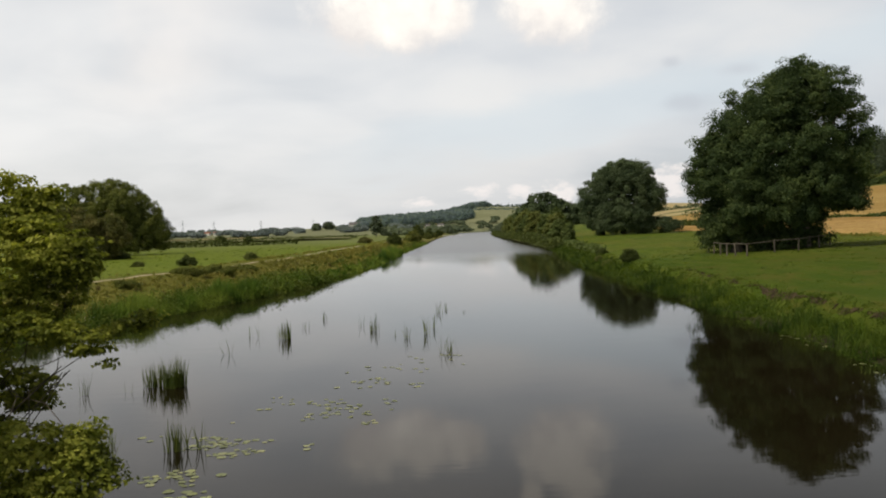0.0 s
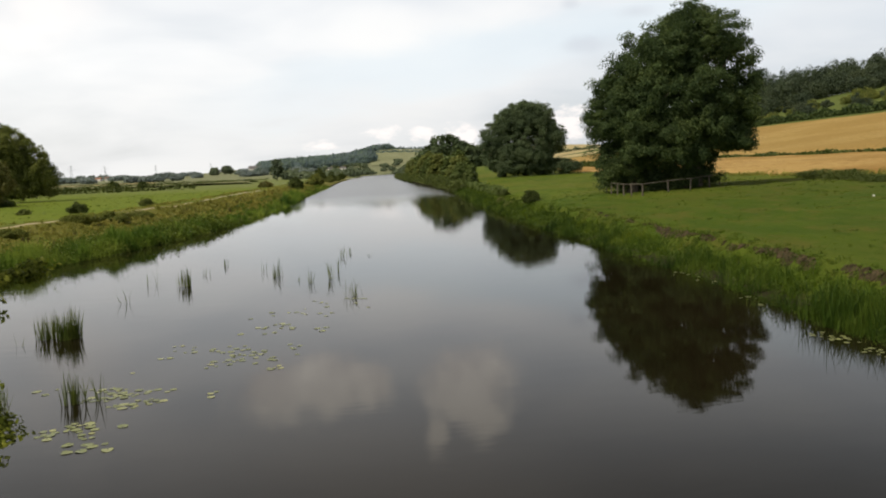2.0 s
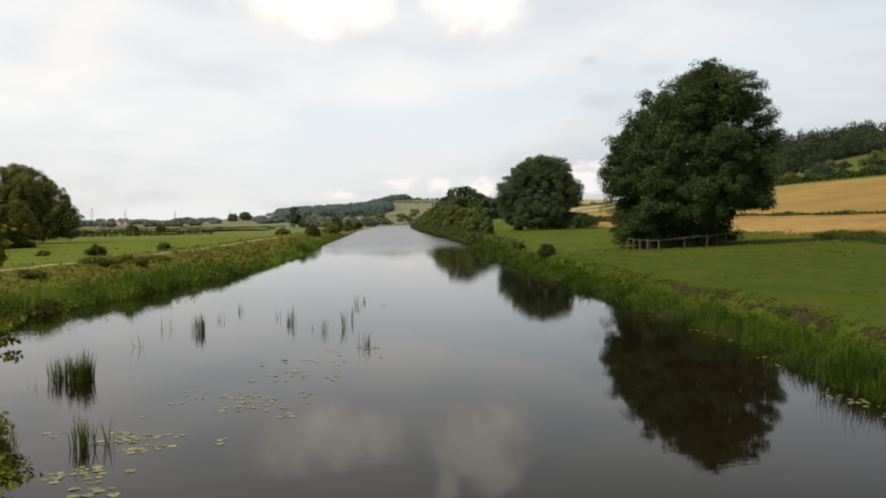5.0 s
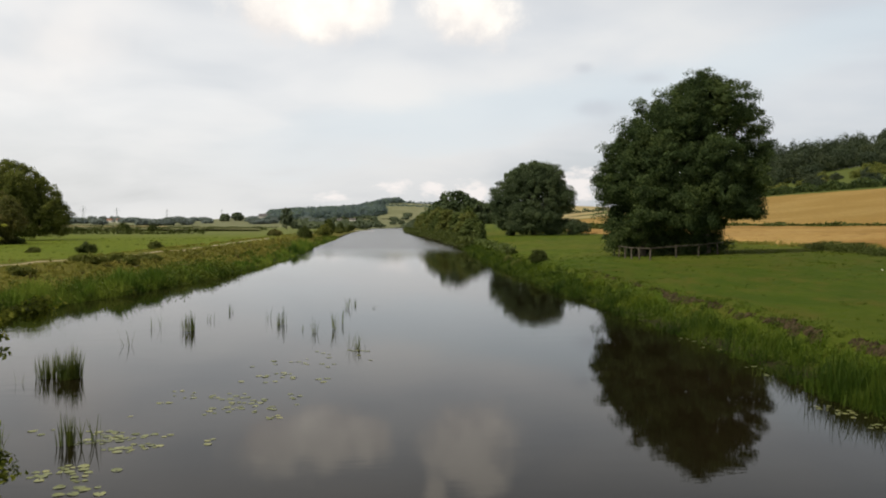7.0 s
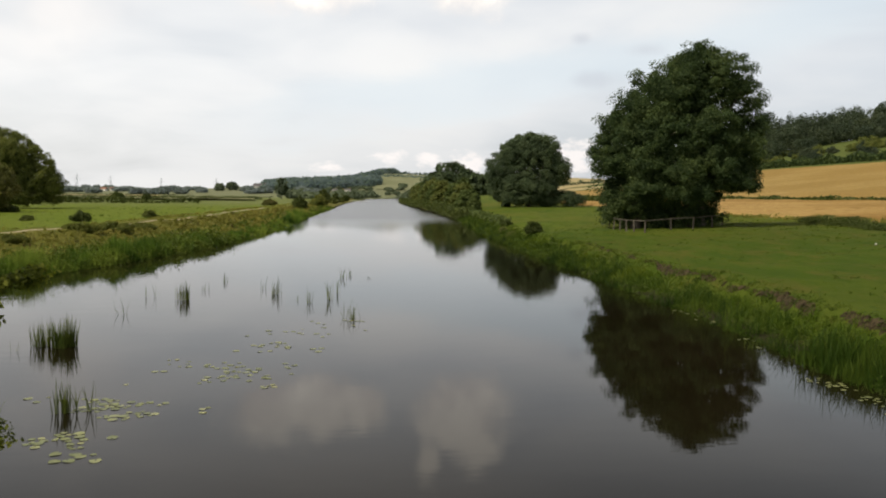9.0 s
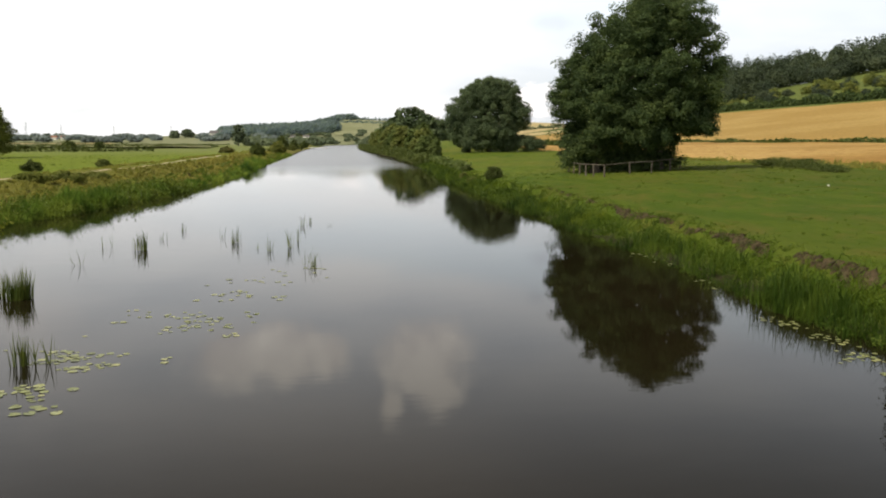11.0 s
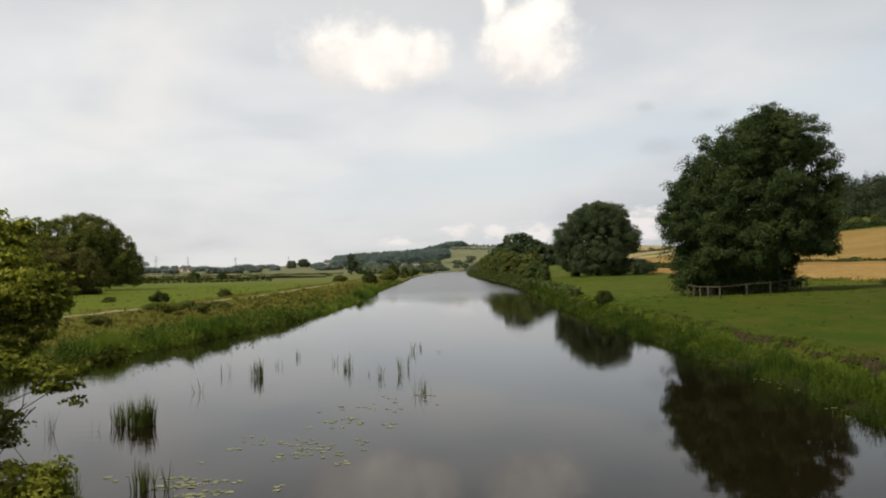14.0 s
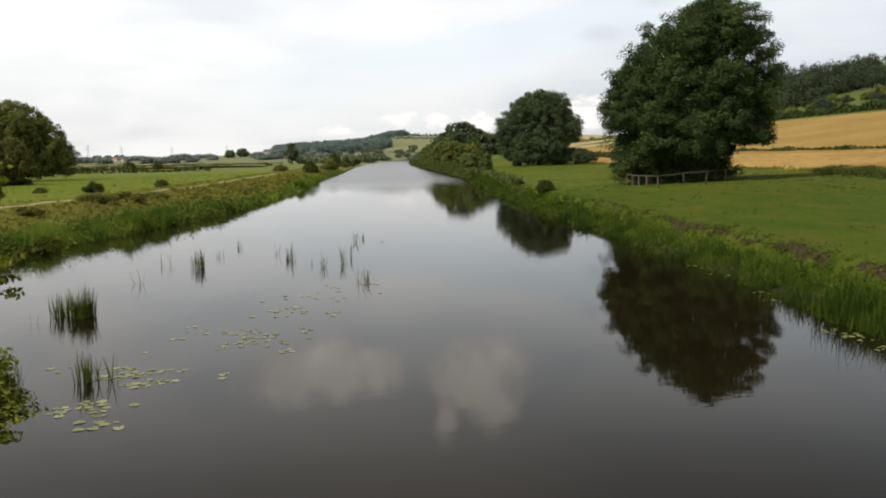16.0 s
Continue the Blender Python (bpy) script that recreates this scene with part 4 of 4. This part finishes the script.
# ---- bank growth ----
def tussocks(name, n, per, shore, sign, y0, y1, d0, d1, h0, h1, w, mat, label, seed, lean=0.45, power=1.4, gaps=0.5, slope=0.0, rise_near=False):
    """Blades in tussocks of differing height, thick in places and thin in others."""
    r = np.random.default_rng(seed)
    c, d = scatter_bank(r, n, shore, sign, y0, y1, d0, d1, power)
    k = 0.5 + 0.3 * np.sin(c[:, 1] * 0.33 + 2.1 * np.sin(c[:, 1] * 0.12) + seed) + 0.3 * np.sin(c[:, 1] * 0.9 + c[:, 0] * 1.3 + seed)
    keep = r.random(n) > gaps * (1 - k)
    c, d, k = c[keep], d[keep], k[keep].clip(0, 1)
    m = len(c)
    tall = (h0 + (h1 - h0) * r.beta(1.3, 2.8, m)) * (0.38 + 0.95 * k) * (1 - slope * (d - d0) / (d1 - d0))
    if rise_near:
        tall = tall * np.interp(c[:, 1], (30, 58, 75, 100, 200), (2.0, 1.6, 1.3, 1.0, 0.7))
    spread = r.uniform(0.10, 0.32, m)
    a, q = r.uniform(0, 2 * np.pi, (m, per)), np.sqrt(r.random((m, per)))
    x = c[:, None, 0] + np.cos(a) * q * spread[:, None]
    y = c[:, None, 1] + np.sin(a) * q * spread[:, None]
    base = np.stack([x, y, np.repeat(c[:, 2:3] - 0.05, per, 1)], -1).reshape(-1, 3)
    h = (tall[:, None] * r.uniform(0.55, 1.15, (m, per))).ravel()
    ww = w * np.clip(np.hypot(base[:, 0], base[:, 1]) / 60, 0.6, 2.5)
    tagged(new(name, blade_mesh(name, r, base, h, ww, lean, mat)), label, "grass", kind="stuff")


def herbs(name, n, per, shore, sign, y0, y1, d0, d1, h0, h1, leaf, mat, label, seed, power=1.4):
    """Broad-leaved bank plants: small domes of leaves."""
    r = np.random.default_rng(seed)
    c, d = scatter_bank(r, n, shore, sign, y0, y1, d0, d1, power)
    tall = h0 + (h1 - h0) * r.beta(1.4, 2.2, n)
    v = unit(r.normal(size=(n, per, 3))) * r.uniform(0.4, 1.0, (n, per, 1))
    v[..., 2] = np.abs(v[..., 2])
    pts = (c[:, None] + v * np.stack([tall * 0.8, tall * 0.8, tall], -1)[:, None]).reshape(-1, 3)
    size = leaf * np.clip(np.hypot(pts[:, 0], pts[:, 1]) / 60, 0.7, 2.5)[:, None]
    tagged(new(name, leaf_mesh(name, leaf_arrays(r, pts, size, v.reshape(-1, 3) + [0, 0, 0.5], 0.8, 0.6), mat)), label, "plants", kind="stuff")


tussocks("waterside_reeds", 2100, 14, shore_right, 1, 12, 190, -0.4, 1.5, 0.25, 1.25, 0.034, "sedge_green", "rank green reeds and sedge at the water's edge", 501, 0.75)
tussocks("bank_grass", 2400, 14, shore_right, 1, 12, 190, 0.5, 2.4, 0.15, 0.7, 0.036, "bank_green", "long tussocky grass on the bank", 502, 0.9)
tussocks("bank_grass", 1300, 16, shore_right, 1, 12, 150, 2.2, 4.0, 0.06, 0.26, 0.034, "short_grass", "tufts of coarse grass along the bank's lip", 512, 0.8)
tussocks("meadow_grass", 4200, 14, shore_right, 1, 16, 110, 3.0, 36, 0.05, 0.17, 0.035, "bank_herb", "low tufts in the grazed meadow", 503, 0.9, 1.2)
herbs("bank_plants", 420, 30, shore_right, 1, 18, 70, 2.0, 3.6, 0.08, 0.30, 0.04, "bank_herb", "low tufts overhanging the broken lip of the bank", 528, 1.2)
herbs("bank_plants", 2300, 34, shore_right, 1, 12, 190, -0.35, 2.6, 0.12, 0.85, 0.055, "waterside_herb", "leafy waterside herbs on the bank", 521)
tussocks("waterside_reeds", 2500, 15, shore_left, -1, 6, 340, -0.5, 1.9, 0.35, 1.1, 0.036, "reed_green", "tall green reeds along the far bank", 504, 0.6, rise_near=True)
tussocks("bank_grass", 4600, 13, shore_left, -1, 10, 340, 1.3, 8.8, 0.2, 0.8, 0.036, "rough_grass", "dry seeding grass between reeds and path", 505, 0.5, 1.3, 0.5, 0.55)
tussocks("bank_grass", 1600, 14, shore_left, -1, 10, 340, 12.2, 16, 0.15, 0.5, 0.045, "rough_grass", "dry grass beyond the path", 506, 0.5, 1.2, 0.8)
tussocks("bank_grass", 700, 12, shore_left, -1, 30, 340, 8.6, 9.9, 0.08, 0.35, 0.04, "rough_grass", "grass spilling over the path's edge", 509, 0.7, 1.2, 0.9)
tussocks("dock_plants", 150, 9, shore_left, -1, 36, 240, 2.6, 8.6, 0.4, 0.9, 0.08, "dock_brown", "rust-brown dock stems in the bank grass", 507, 0.2, 1.2, 0.9, 0.4)
tussocks("meadow_grass", 2200, 10, shore_left, -1, 30, 260, 15, 60, 0.06, 0.2, 0.06, "short_grass", "low tufts in the meadow", 508, 0.8, 1.2)
herbs("bank_plants", 1000, 36, shore_left, -1, 10, 340, 0.0, 5.0, 0.15, 0.9, 0.065, "bank_herb", "leafy herbs and nettles on the bank", 522, 1.3)
herbs("bank_plants", 800, 44, shore_left, -1, 30, 92, -0.5, 2.6, 0.5, 1.7, 0.075, "bank_herb", "tall leafy herbs among the reeds", 524, 1.0)
tussocks("meadow_grass", 1900, 12, shore_right, 1, 18, 100, 3.2, 34, 0.07, 0.22, 0.035, "waterside_herb", "dark coarse tufts left standing in the grazed meadow", 533, 1.0, 1.1, 0.6)
tussocks("field_edge_grass", 2400, 12, shore_right, 1, 30, 190, 36.5, 43, 0.2, 0.75, 0.05, "rough_grass", "dry seeding grass along the foot of the stubble", 534, 0.6, 1.2, 0.7)
tussocks("stubble_weeds", 4200, 9, shore_right, 1, 34, 230, 41, 82, 0.12, 0.42, 0.07, "dock_brown", "rust-brown weeds and straw standing in the stubble", 535, 0.7, 1.1, 0.9)
tussocks("waterside_reeds", 120, 16, shore_right, 1, 19.2, 24.5, -0.5, 0.8, 0.5, 1.5, 0.04, "sedge_green", "tall upright dark green reeds at the water", 527, 0.4, 1.0, 0.7)
tussocks("standing_reeds", 70, 7, shore_right, 1, 16.5, 31, -1.1, -0.2, 0.45, 1.0, 0.03, "reed_dark", "thin reeds standing in the shallows", 525, 0.3, 1.0, 0.3)
herbs("bank_grass", 1500, 30, shore_left, -1, 14, 260, 2.0, 9.2, 0.15, 0.7, 0.075, "rough_grass", "rounded tufts of dry seeding grass below the path", 526, 1.5)
tussocks("waterside_reeds", 620, 20, shore_left, -1, 50, 72, -0.5, 1.3, 0.75, 1.75, 0.04, "reed_green", "dense bed of tall green reeds at the water", 531, 0.32, 1.0, 0.25)
tussocks("waterside_reeds", 260, 18, shore_left, -1, 150, 182, -0.8, 1.6, 0.9, 2.1, 0.04, "reed_green", "tall reeds standing out from the bank", 532, 0.32, 1.0, 0.3)
herbs("umbel_flowers", 60, 14, shore_left, -1, 44, 90, 0.2, 2.4, 0.5, 0.9, 0.03, "umbel_white", "pale umbel flowers among the reeds", 523, 1.2)


# ---- reeds standing in the river ----
def reed_clump(x, y, n, rx, ry, h0, h1, label, seed, lean=0.12, w=0.028):
    r = np.random.default_rng(seed)
    m = max(3, n // 6) if n > 30 else max(3, n // 2)
    a, k = r.uniform(0, 2 * np.pi, m), np.sqrt(r.random(m))
    own = r.integers(0, m, n)
    tall = r.uniform(0.55, 1.0, m)
    base = np.stack([(np.cos(a) * k * rx)[own] + r.normal(size=n) * 0.05 * min(1, rx * 4), (np.sin(a) * k * ry)[own] + r.normal(size=n) * 0.05, np.full(n, -0.3)], -1)
    h = (h0 + (h1 - h0) * r.beta(2.2, 1.4, n)) * tall[own] + 0.3
    me = blade_mesh("reed_clump", r, base, h, np.full(n, w), lean, "reed_dark", 0.3)
    thing("reed_clump", me, (x, y, 0.0), label, "reeds", "reed clumps standing in the river")


CLUMPS = ((-10, 29, 120, 0.5, 0.35, 0.6, 1.15, 0.25), (-9.2, 28.7, 210, 0.34, 0.3, 0.65, 1.24, 0.2), (-6.5, 20, 42, 0.16, 0.16, 0.51, 0.98, 0.15), (-6.05, 20.1, 16, 0.3, 0.2, 0.45, 0.86, 0.2),
          (-9.5, 36.4, 6, 0.15, 0.1, 0.45, 0.86, 0.3), (-9.5, 42.7, 9, 0.36, 0.2, 0.57, 1.09, 0.3), (-7.85, 41.2, 60, 0.4, 0.22, 0.6, 1.15, 0.12), (-7.55, 45.5, 5, 0.15, 0.1, 0.36, 0.69, 0.2),
          (-7, 49.8, 10, 0.1, 0.08, 0.48, 0.92, 0.06), (-4.6, 46, 6, 0.2, 0.1, 0.48, 0.92, 0.15), (-3.67, 43.3, 26, 0.16, 0.12, 0.61, 1.17, 0.1), (-2.46, 40.9, 5, 0.1, 0.1, 0.25, 0.48, 0.2),
          (-1.82, 39.8, 10, 0.15, 0.1, 0.6, 1.15, 0.15), (-0.97, 41.2, 13, 0.2, 0.15, 0.63, 1.21, 0.2), (-0.66, 43.8, 9, 0.16, 0.1, 0.57, 1.09, 0.15), (-0.34, 51.9, 11, 0.2, 0.12, 0.51, 0.98, 0.15),
          (0.07, 53.7, 7, 0.08, 0.08, 0.42, 0.8, 0.06), (0.11, 34.7, 16, 0.3, 0.18, 0.48, 0.92, 0.2), (1.29, 51.4, 4, 0.12, 0.1, 0.17, 0.32, 0.2), (-11.5, 68, 5, 0.2, 0.1, 0.3, 0.57, 0.2),
          (-11.9, 27.7, 11, 0.12, 0.1, 0.51, 0.98, 0.15), (-10.5, 27.9, 4, 0.1, 0.1, 0.3, 0.57, 0.2), (-8.35, 20.7, 9, 0.15, 0.15, 0.36, 0.69, 0.4), (-8.05, 19.6, 16, 0.25, 0.2, 0.51, 0.98, 0.25))
for n, (x, y, k, rx, ry, h0, h1, ln) in enumerate(CLUMPS):
    reed_clump(x, y, k, rx if k > 30 else rx * 1.5, ry, h0, h1, "dense clump of bulrush leaves standing in the water" if k > 30 else "few thin rushes rising from the water", 600 + n, ln if k > 30 else ln * 1.5 + 0.06)


# ---- lily pads ----
def pad_mesh(seed):
    """A floating heart-shaped leaf, cleft at the stalk, with a slightly raised rim."""
    r = np.random.default_rng(seed)
    a = np.linspace(0.16, 2 * math.pi - 0.16, 15)
    rad = 1 + 0.06 * np.sin(3 * a + seed) + 0.03 * r.normal(size=15)
    rim = np.stack([np.cos(a) * rad, np.sin(a) * rad * 0.86, 0.05 + 0.05 * np.sin(2 * a + seed)], -1)
    mid = rim * [0.6, 0.6, 0] + [0, 0, 0.02]
    v = np.concatenate([[[0, 0, 0.0]], mid, rim])
    loops, sizes = [], []
    for i in range(14):
        loops += [0, 1 + i, 2 + i, 1 + i, 16 + i, 17 + i, 2 + i]
        sizes += [3, 4]
    return mesh_from("lily_pad", v, loops, sizes, "lily_pad", True)


def lily_pads():
    r = np.random.default_rng(9)
    shapes = [pad_mesh(s) for s in range(5)]
    # patches: x, y, spread across, spread along, number, leaf radius
    patches = ((-6.1, 20.15, 0.28, 0.22, 9, 0.11), (-5.8, 20.9, 0.35, 0.3, 10, 0.11), (-5.4, 20.4, 0.3, 0.3, 9, 0.11), (-5.25, 19.45, 0.35, 0.2, 8, 0.11), (-4.68, 19.8, 0.3, 0.2, 8, 0.11), (-4.75, 20.75, 0.25, 0.2, 5, 0.10),
               (-7.4, 21.4, 0.5, 0.3, 4, 0.11), (-5.8, 17.9, 0.22, 0.3, 10, 0.11), (-6.2, 17.6, 0.35, 0.3, 7, 0.11), (-5.4, 17.4, 0.3, 0.4, 7, 0.11), (-5.1, 16.5, 0.4, 0.4, 6, 0.11), (-4.83, 17.8, 0.12, 0.1, 2, 0.11),
               (-6.0, 23.0, 0.12, 0.1, 1, 0.11), (-3.3, 20.0, 0.16, 0.2, 3, 0.10), (-5.4, 24.6, 0.2, 0.2, 2, 0.10), (-4.6, 25.4, 0.6, 0.7, 9, 0.09), (-3.75, 25.2, 0.5, 0.8, 9, 0.10), (-3.0, 24.5, 0.35, 0.5, 11, 0.10), (-3.3, 23.7, 0.35, 0.5, 8, 0.10),
               (-2.6, 23.4, 0.35, 0.4, 6, 0.10), (-2.2, 22.4, 0.25, 0.2, 5, 0.10), (-1.8, 24.0, 0.4, 1.2, 5, 0.10), (-4.0, 23.3, 0.4, 0.4, 4, 0.09), (-2.2, 28.8, 0.5, 0.7, 9, 0.11), (-1.6, 30.8, 1.0, 0.9, 9, 0.11), (-2.8, 28.0, 0.8, 1.0, 6, 0.10),
               (-1.0, 27.5, 0.35, 0.5, 3, 0.12), (0.1, 34.0, 0.35, 0.3, 5, 0.12), (-1.0, 32.5, 1.6, 1.6, 8, 0.11), (14.6, 34.5, 0.4, 2.4, 10, 0.10), (13.9, 28.0, 0.3, 1.6, 6, 0.10), (13.0, 21.6, 0.4, 1.0, 16, 0.085), (13.1, 19.4, 0.4, 0.6, 16, 0.09), (12.9, 17.6, 0.6, 0.5, 20, 0.09), (12.6, 16.1, 0.4, 0.5, 12, 0.10))
    done = []
    for x, y, sx, sy, n, s in patches:
        for _ in range(n):
            for _try in range(12):
                p = (x + r.normal() * sx * 0.6, y + r.normal() * sy * 0.6)
                q = s * r.uniform(0.5, 1.2)
                if all((p[0] - a) ** 2 + (p[1] - b) ** 2 > (0.8 * (q + c)) ** 2 for a, b, c in done):
                    break
            else:
                continue
            done.append((*p, q))
            ob = thing("lily_pad", shapes[r.integers(5)], (*p, 0.004 + 0.003 * r.random()), "yellow-green water-lily leaf floating on the river", "lily pad", "lily pads on the river", rz=r.uniform(0, 360))
            ob.scale = (q, q, q * r.uniform(0.5, 1.0))


lily_pads()

# ---- the overhanging shrub and the tree by the bridge ----
tree("alder_bush", (-6.2, 9.2, float(ground_z(-6.2, 9.2))), 0,
     [(1.83, -0.65, 5.44, 0.22, 0.16, 0.10), (2.11, -0.62, 5.26, 0.33, 0.24, 0.15), (2.05, -0.77, 5.06, 0.41, 0.28, 0.17), (2.30, -1.09, 4.77, 0.55, 0.40, 0.25), (2.64, -1.04, 4.58, 0.26, 0.26, 0.22), (2.07, -0.87, 4.30, 0.65, 0.39, 0.25),
      (2.30, -1.20, 4.02, 0.46, 0.25, 0.15), (2.66, -1.25, 3.93, 0.32, 0.14, 0.09), (2.89, -1.26, 3.81, 0.17, 0.12, 0.07), (3.01, -1.21, 3.68, 0.07, 0.12, 0.05), (1.93, -0.60, 3.34, 0.27, 0.27, 0.25), (2.51, -1.88, 3.02, 0.57, 0.45, 0.28),
      (3.03, -1.96, 2.96, 0.26, 0.26, 0.20), (3.06, -1.84, 3.16, 0.13, 0.13, 0.09), (3.32, -2.06, 2.84, 0.12, 0.12, 0.13), (2.75, -2.20, 2.72, 0.62, 0.33, 0.21), (3.18, -0.72, 4.02, 0.09, 0.13, 0.13), (3.08, -0.88, 3.99, 0.07, 0.10, 0.07), (2.97, -1.02, 3.95, 0.08, 0.10, 0.06), (2.23, -0.68, 5.32, 0.12, 0.12, 0.05),
      # the last two lobes are out of view, added to shade the lower leaves
      (1.20, -0.90, 3.60, 0.70, 0.80, 1.50), (1.60, -1.60, 2.00, 0.90, 0.80, 0.90), (1.65, -2.55, 4.10, 0.50, 0.60, 0.45), (2.00, -2.30, 3.72, 0.35, 0.40, 0.30)],
     0.030, 2250, 42, 0.19, "leaf_near", "bushy alder with bright green leaves overhanging the water", stems=((0, 0), (-0.7, 0.4)), girth=0.018, seed=701, category="bush", limbs=60, floor_z=-0.8, deep=0.4, flat=0.2, up=1.1)
tree("riverside_tree", (25.8, 29.2, float(ground_z(25.8, 29.2))), 0,
     [(-0.3, 0, 3.8, 2.6, 2.4, 1.5), (1.4, 0, 6.3, 2.2, 2.4, 2.2), (0.2, 0, 8.5, 2.5, 2.4, 1.6), (2.2, 0, 4.2, 2.8, 3, 2.4), (-0.7, 0, 5.0, 2.0, 2.0, 1.5)],
     0.075, 850, 90, 0.8, "leaf_dark", "leafy dark tree standing in the riverside meadow", girth=0.2, seed=702, limbs=16)
bush(15.6, 16.6, 2.6, 1.9, "leaf_dark", "dark leafy bush at the water's edge", 703, 0.06, clumps=240)


# ---- buildings, pylons, landing far off ----
def house(x, y, w, d, h, roof_h, rz, wall_mat, roof_mat, label):
    root = thing("house", None, (x, y, float(ground_z(x, y)) - 0.2), label, "house", rz=rz)
    part("wall", box_mesh("wall", (w, d, h), wall_mat, 0.05, (0, 0, h / 2)), root)
    bm = bmesh.new()
    e = 0.5
    vs = [bm.verts.new(c) for c in ((-w / 2 - e, -d / 2 - e, h), (w / 2 + e, -d / 2 - e, h), (w / 2 + e, d / 2 + e, h), (-w / 2 - e, d / 2 + e, h), (-w / 2 - e, 0, h + roof_h), (w / 2 + e, 0, h + roof_h))]
    for f in ((0, 1, 5, 4), (2, 3, 4, 5), (0, 4, 3), (1, 2, 5), (3, 2, 1, 0)):
        bm.faces.new([vs[i] for i in f])
    me = bpy.data.meshes.new("roof")
    bm.to_mesh(me)
    bm.free()
    me.materials.append(MATS[roof_mat])
    roof = part("roof", me, root)
    part("chimney", box_mesh("chimney", (0.9, 0.9, 2.2), "roof_tile", 0.03, (w * 0.32, 0, h + roof_h)), roof)
    for fx in (-0.32, 0, 0.32):
        for fz in (0.28, 0.72):
            win = part("window", box_mesh("window", (1.2, 0.16, 1.3), "white_render", 0.02, (fx * w, -d / 2 - 0.05, h * fz)), root)
            part("pane", box_mesh("pane", (1.0, 0.1, 1.1), "dark_glass", 0.0, (fx * w, -d / 2 - 0.10, h * fz)), win)


house(*at_bearing(-5.8, 1950), 30, 14, 9.0, 6.0, 10, "white_render", "roof_slate", "white rendered farmhouse with a slate roof")
house(*at_bearing(-0.1, 1750), 12, 9, 6.5, 3.5, -15, "white_render", "roof_slate", "white waterside house among trees")
house(*at_bearing(-0.95, 1790), 10, 8, 5.0, 3.2, 20, "white_render", "roof_slate", "pale waterside house among trees")
house(*at_bearing(-14.8, 2050), 17, 9, 5.5, 4.0, 5, "white_render", "roof_tile", "pale farmhouse across the meadows")
house(*at_bearing(-15.4, 2080), 14, 9, 5.0, 3.5, -20, "concrete", "roof_tile", "farm building across the meadows")


def pylon(deg, far, h, label):
    x, y = at_bearing(deg, far)
    root = thing("pylon", None, (x, y, float(ground_z(x, y))), label, "pylon", "power line across the valley", rz=20)
    legs, brace = [], []
    half = lambda z: 3.4 * (1 - z / h) ** 1.3 + 0.5
    zs = np.linspace(0, h, 9)
    for sx, sy in ((1, 1), (1, -1), (-1, 1), (-1, -1)):
        pts = np.array([[sx * half(z), sy * half(z), z] for z in zs])
        part("leg", tubes_mesh("leg", [(pts, np.full(9, 0.15), 4)], "galvanised"), root)
    for a, b in zip(zs, zs[1:]):
        for sy in (1, -1):
            brace.append((np.array([[-half(a), sy * half(a), a], [half(b), sy * half(b), b]]), np.full(2, 0.08), 4))
            brace.append((np.array([[half(a), sy * half(a), a], [-half(b), sy * half(b), b]]), np.full(2, 0.08), 4))
    part("bracing", tubes_mesh("bracing", brace, "galvanised"), root)
    for z, w in ((h * 0.62, 7.5), (h * 0.76, 9.0), (h * 0.9, 6.0)):
        part("arm", tubes_mesh("arm", [(np.array([[-w, 0, z], [0, 0, z + 1.2], [w, 0, z]]), np.array([0.1, 0.18, 0.1]), 4)], "galvanised"), root)


for deg, far in ((-16.94, 2100), (-15.0, 2500), (-12.0, 2800), (-8.6, 3000), (-19.5, 1900)):
    pylon(deg, far, 38, "steel lattice pylon on the horizon")

# low white landing at the river's far end, and a stone on the meadow
def landing(x, y):
    root = thing("landing_stage", None, (x, y, 0.0), "low white landing stage at the river's far end", "landing stage")
    part("deck", box_mesh("deck", (16, 3, 0.35), "concrete", 0.05, (0, 0, 0.75)), root)
    for px in (-7, -2.3, 2.3, 7):
        part("pile", box_mesh("pile", (0.35, 0.35, 1.4), "weathered_wood", 0.03, (px, 0, 0.1)), root)


landing(8.0, 700)
bm = bmesh.new()
bmesh.ops.create_icosphere(bm, subdivisions=2, radius=0.075)
for v in bm.verts:
    v.co *= 1 + 0.25 * noise.noise(v.co * 9)
    v.co.z *= 0.7
me = bpy.data.meshes.new("stone")
bm.to_mesh(me)
bm.free()
me.materials.append(MATS["pale_stone"])
thing("stone", me, (33.4, 50.9, float(ground_z(33.4, 50.9)) + 0.04), "pale stone lying in the grazed meadow", "stone")
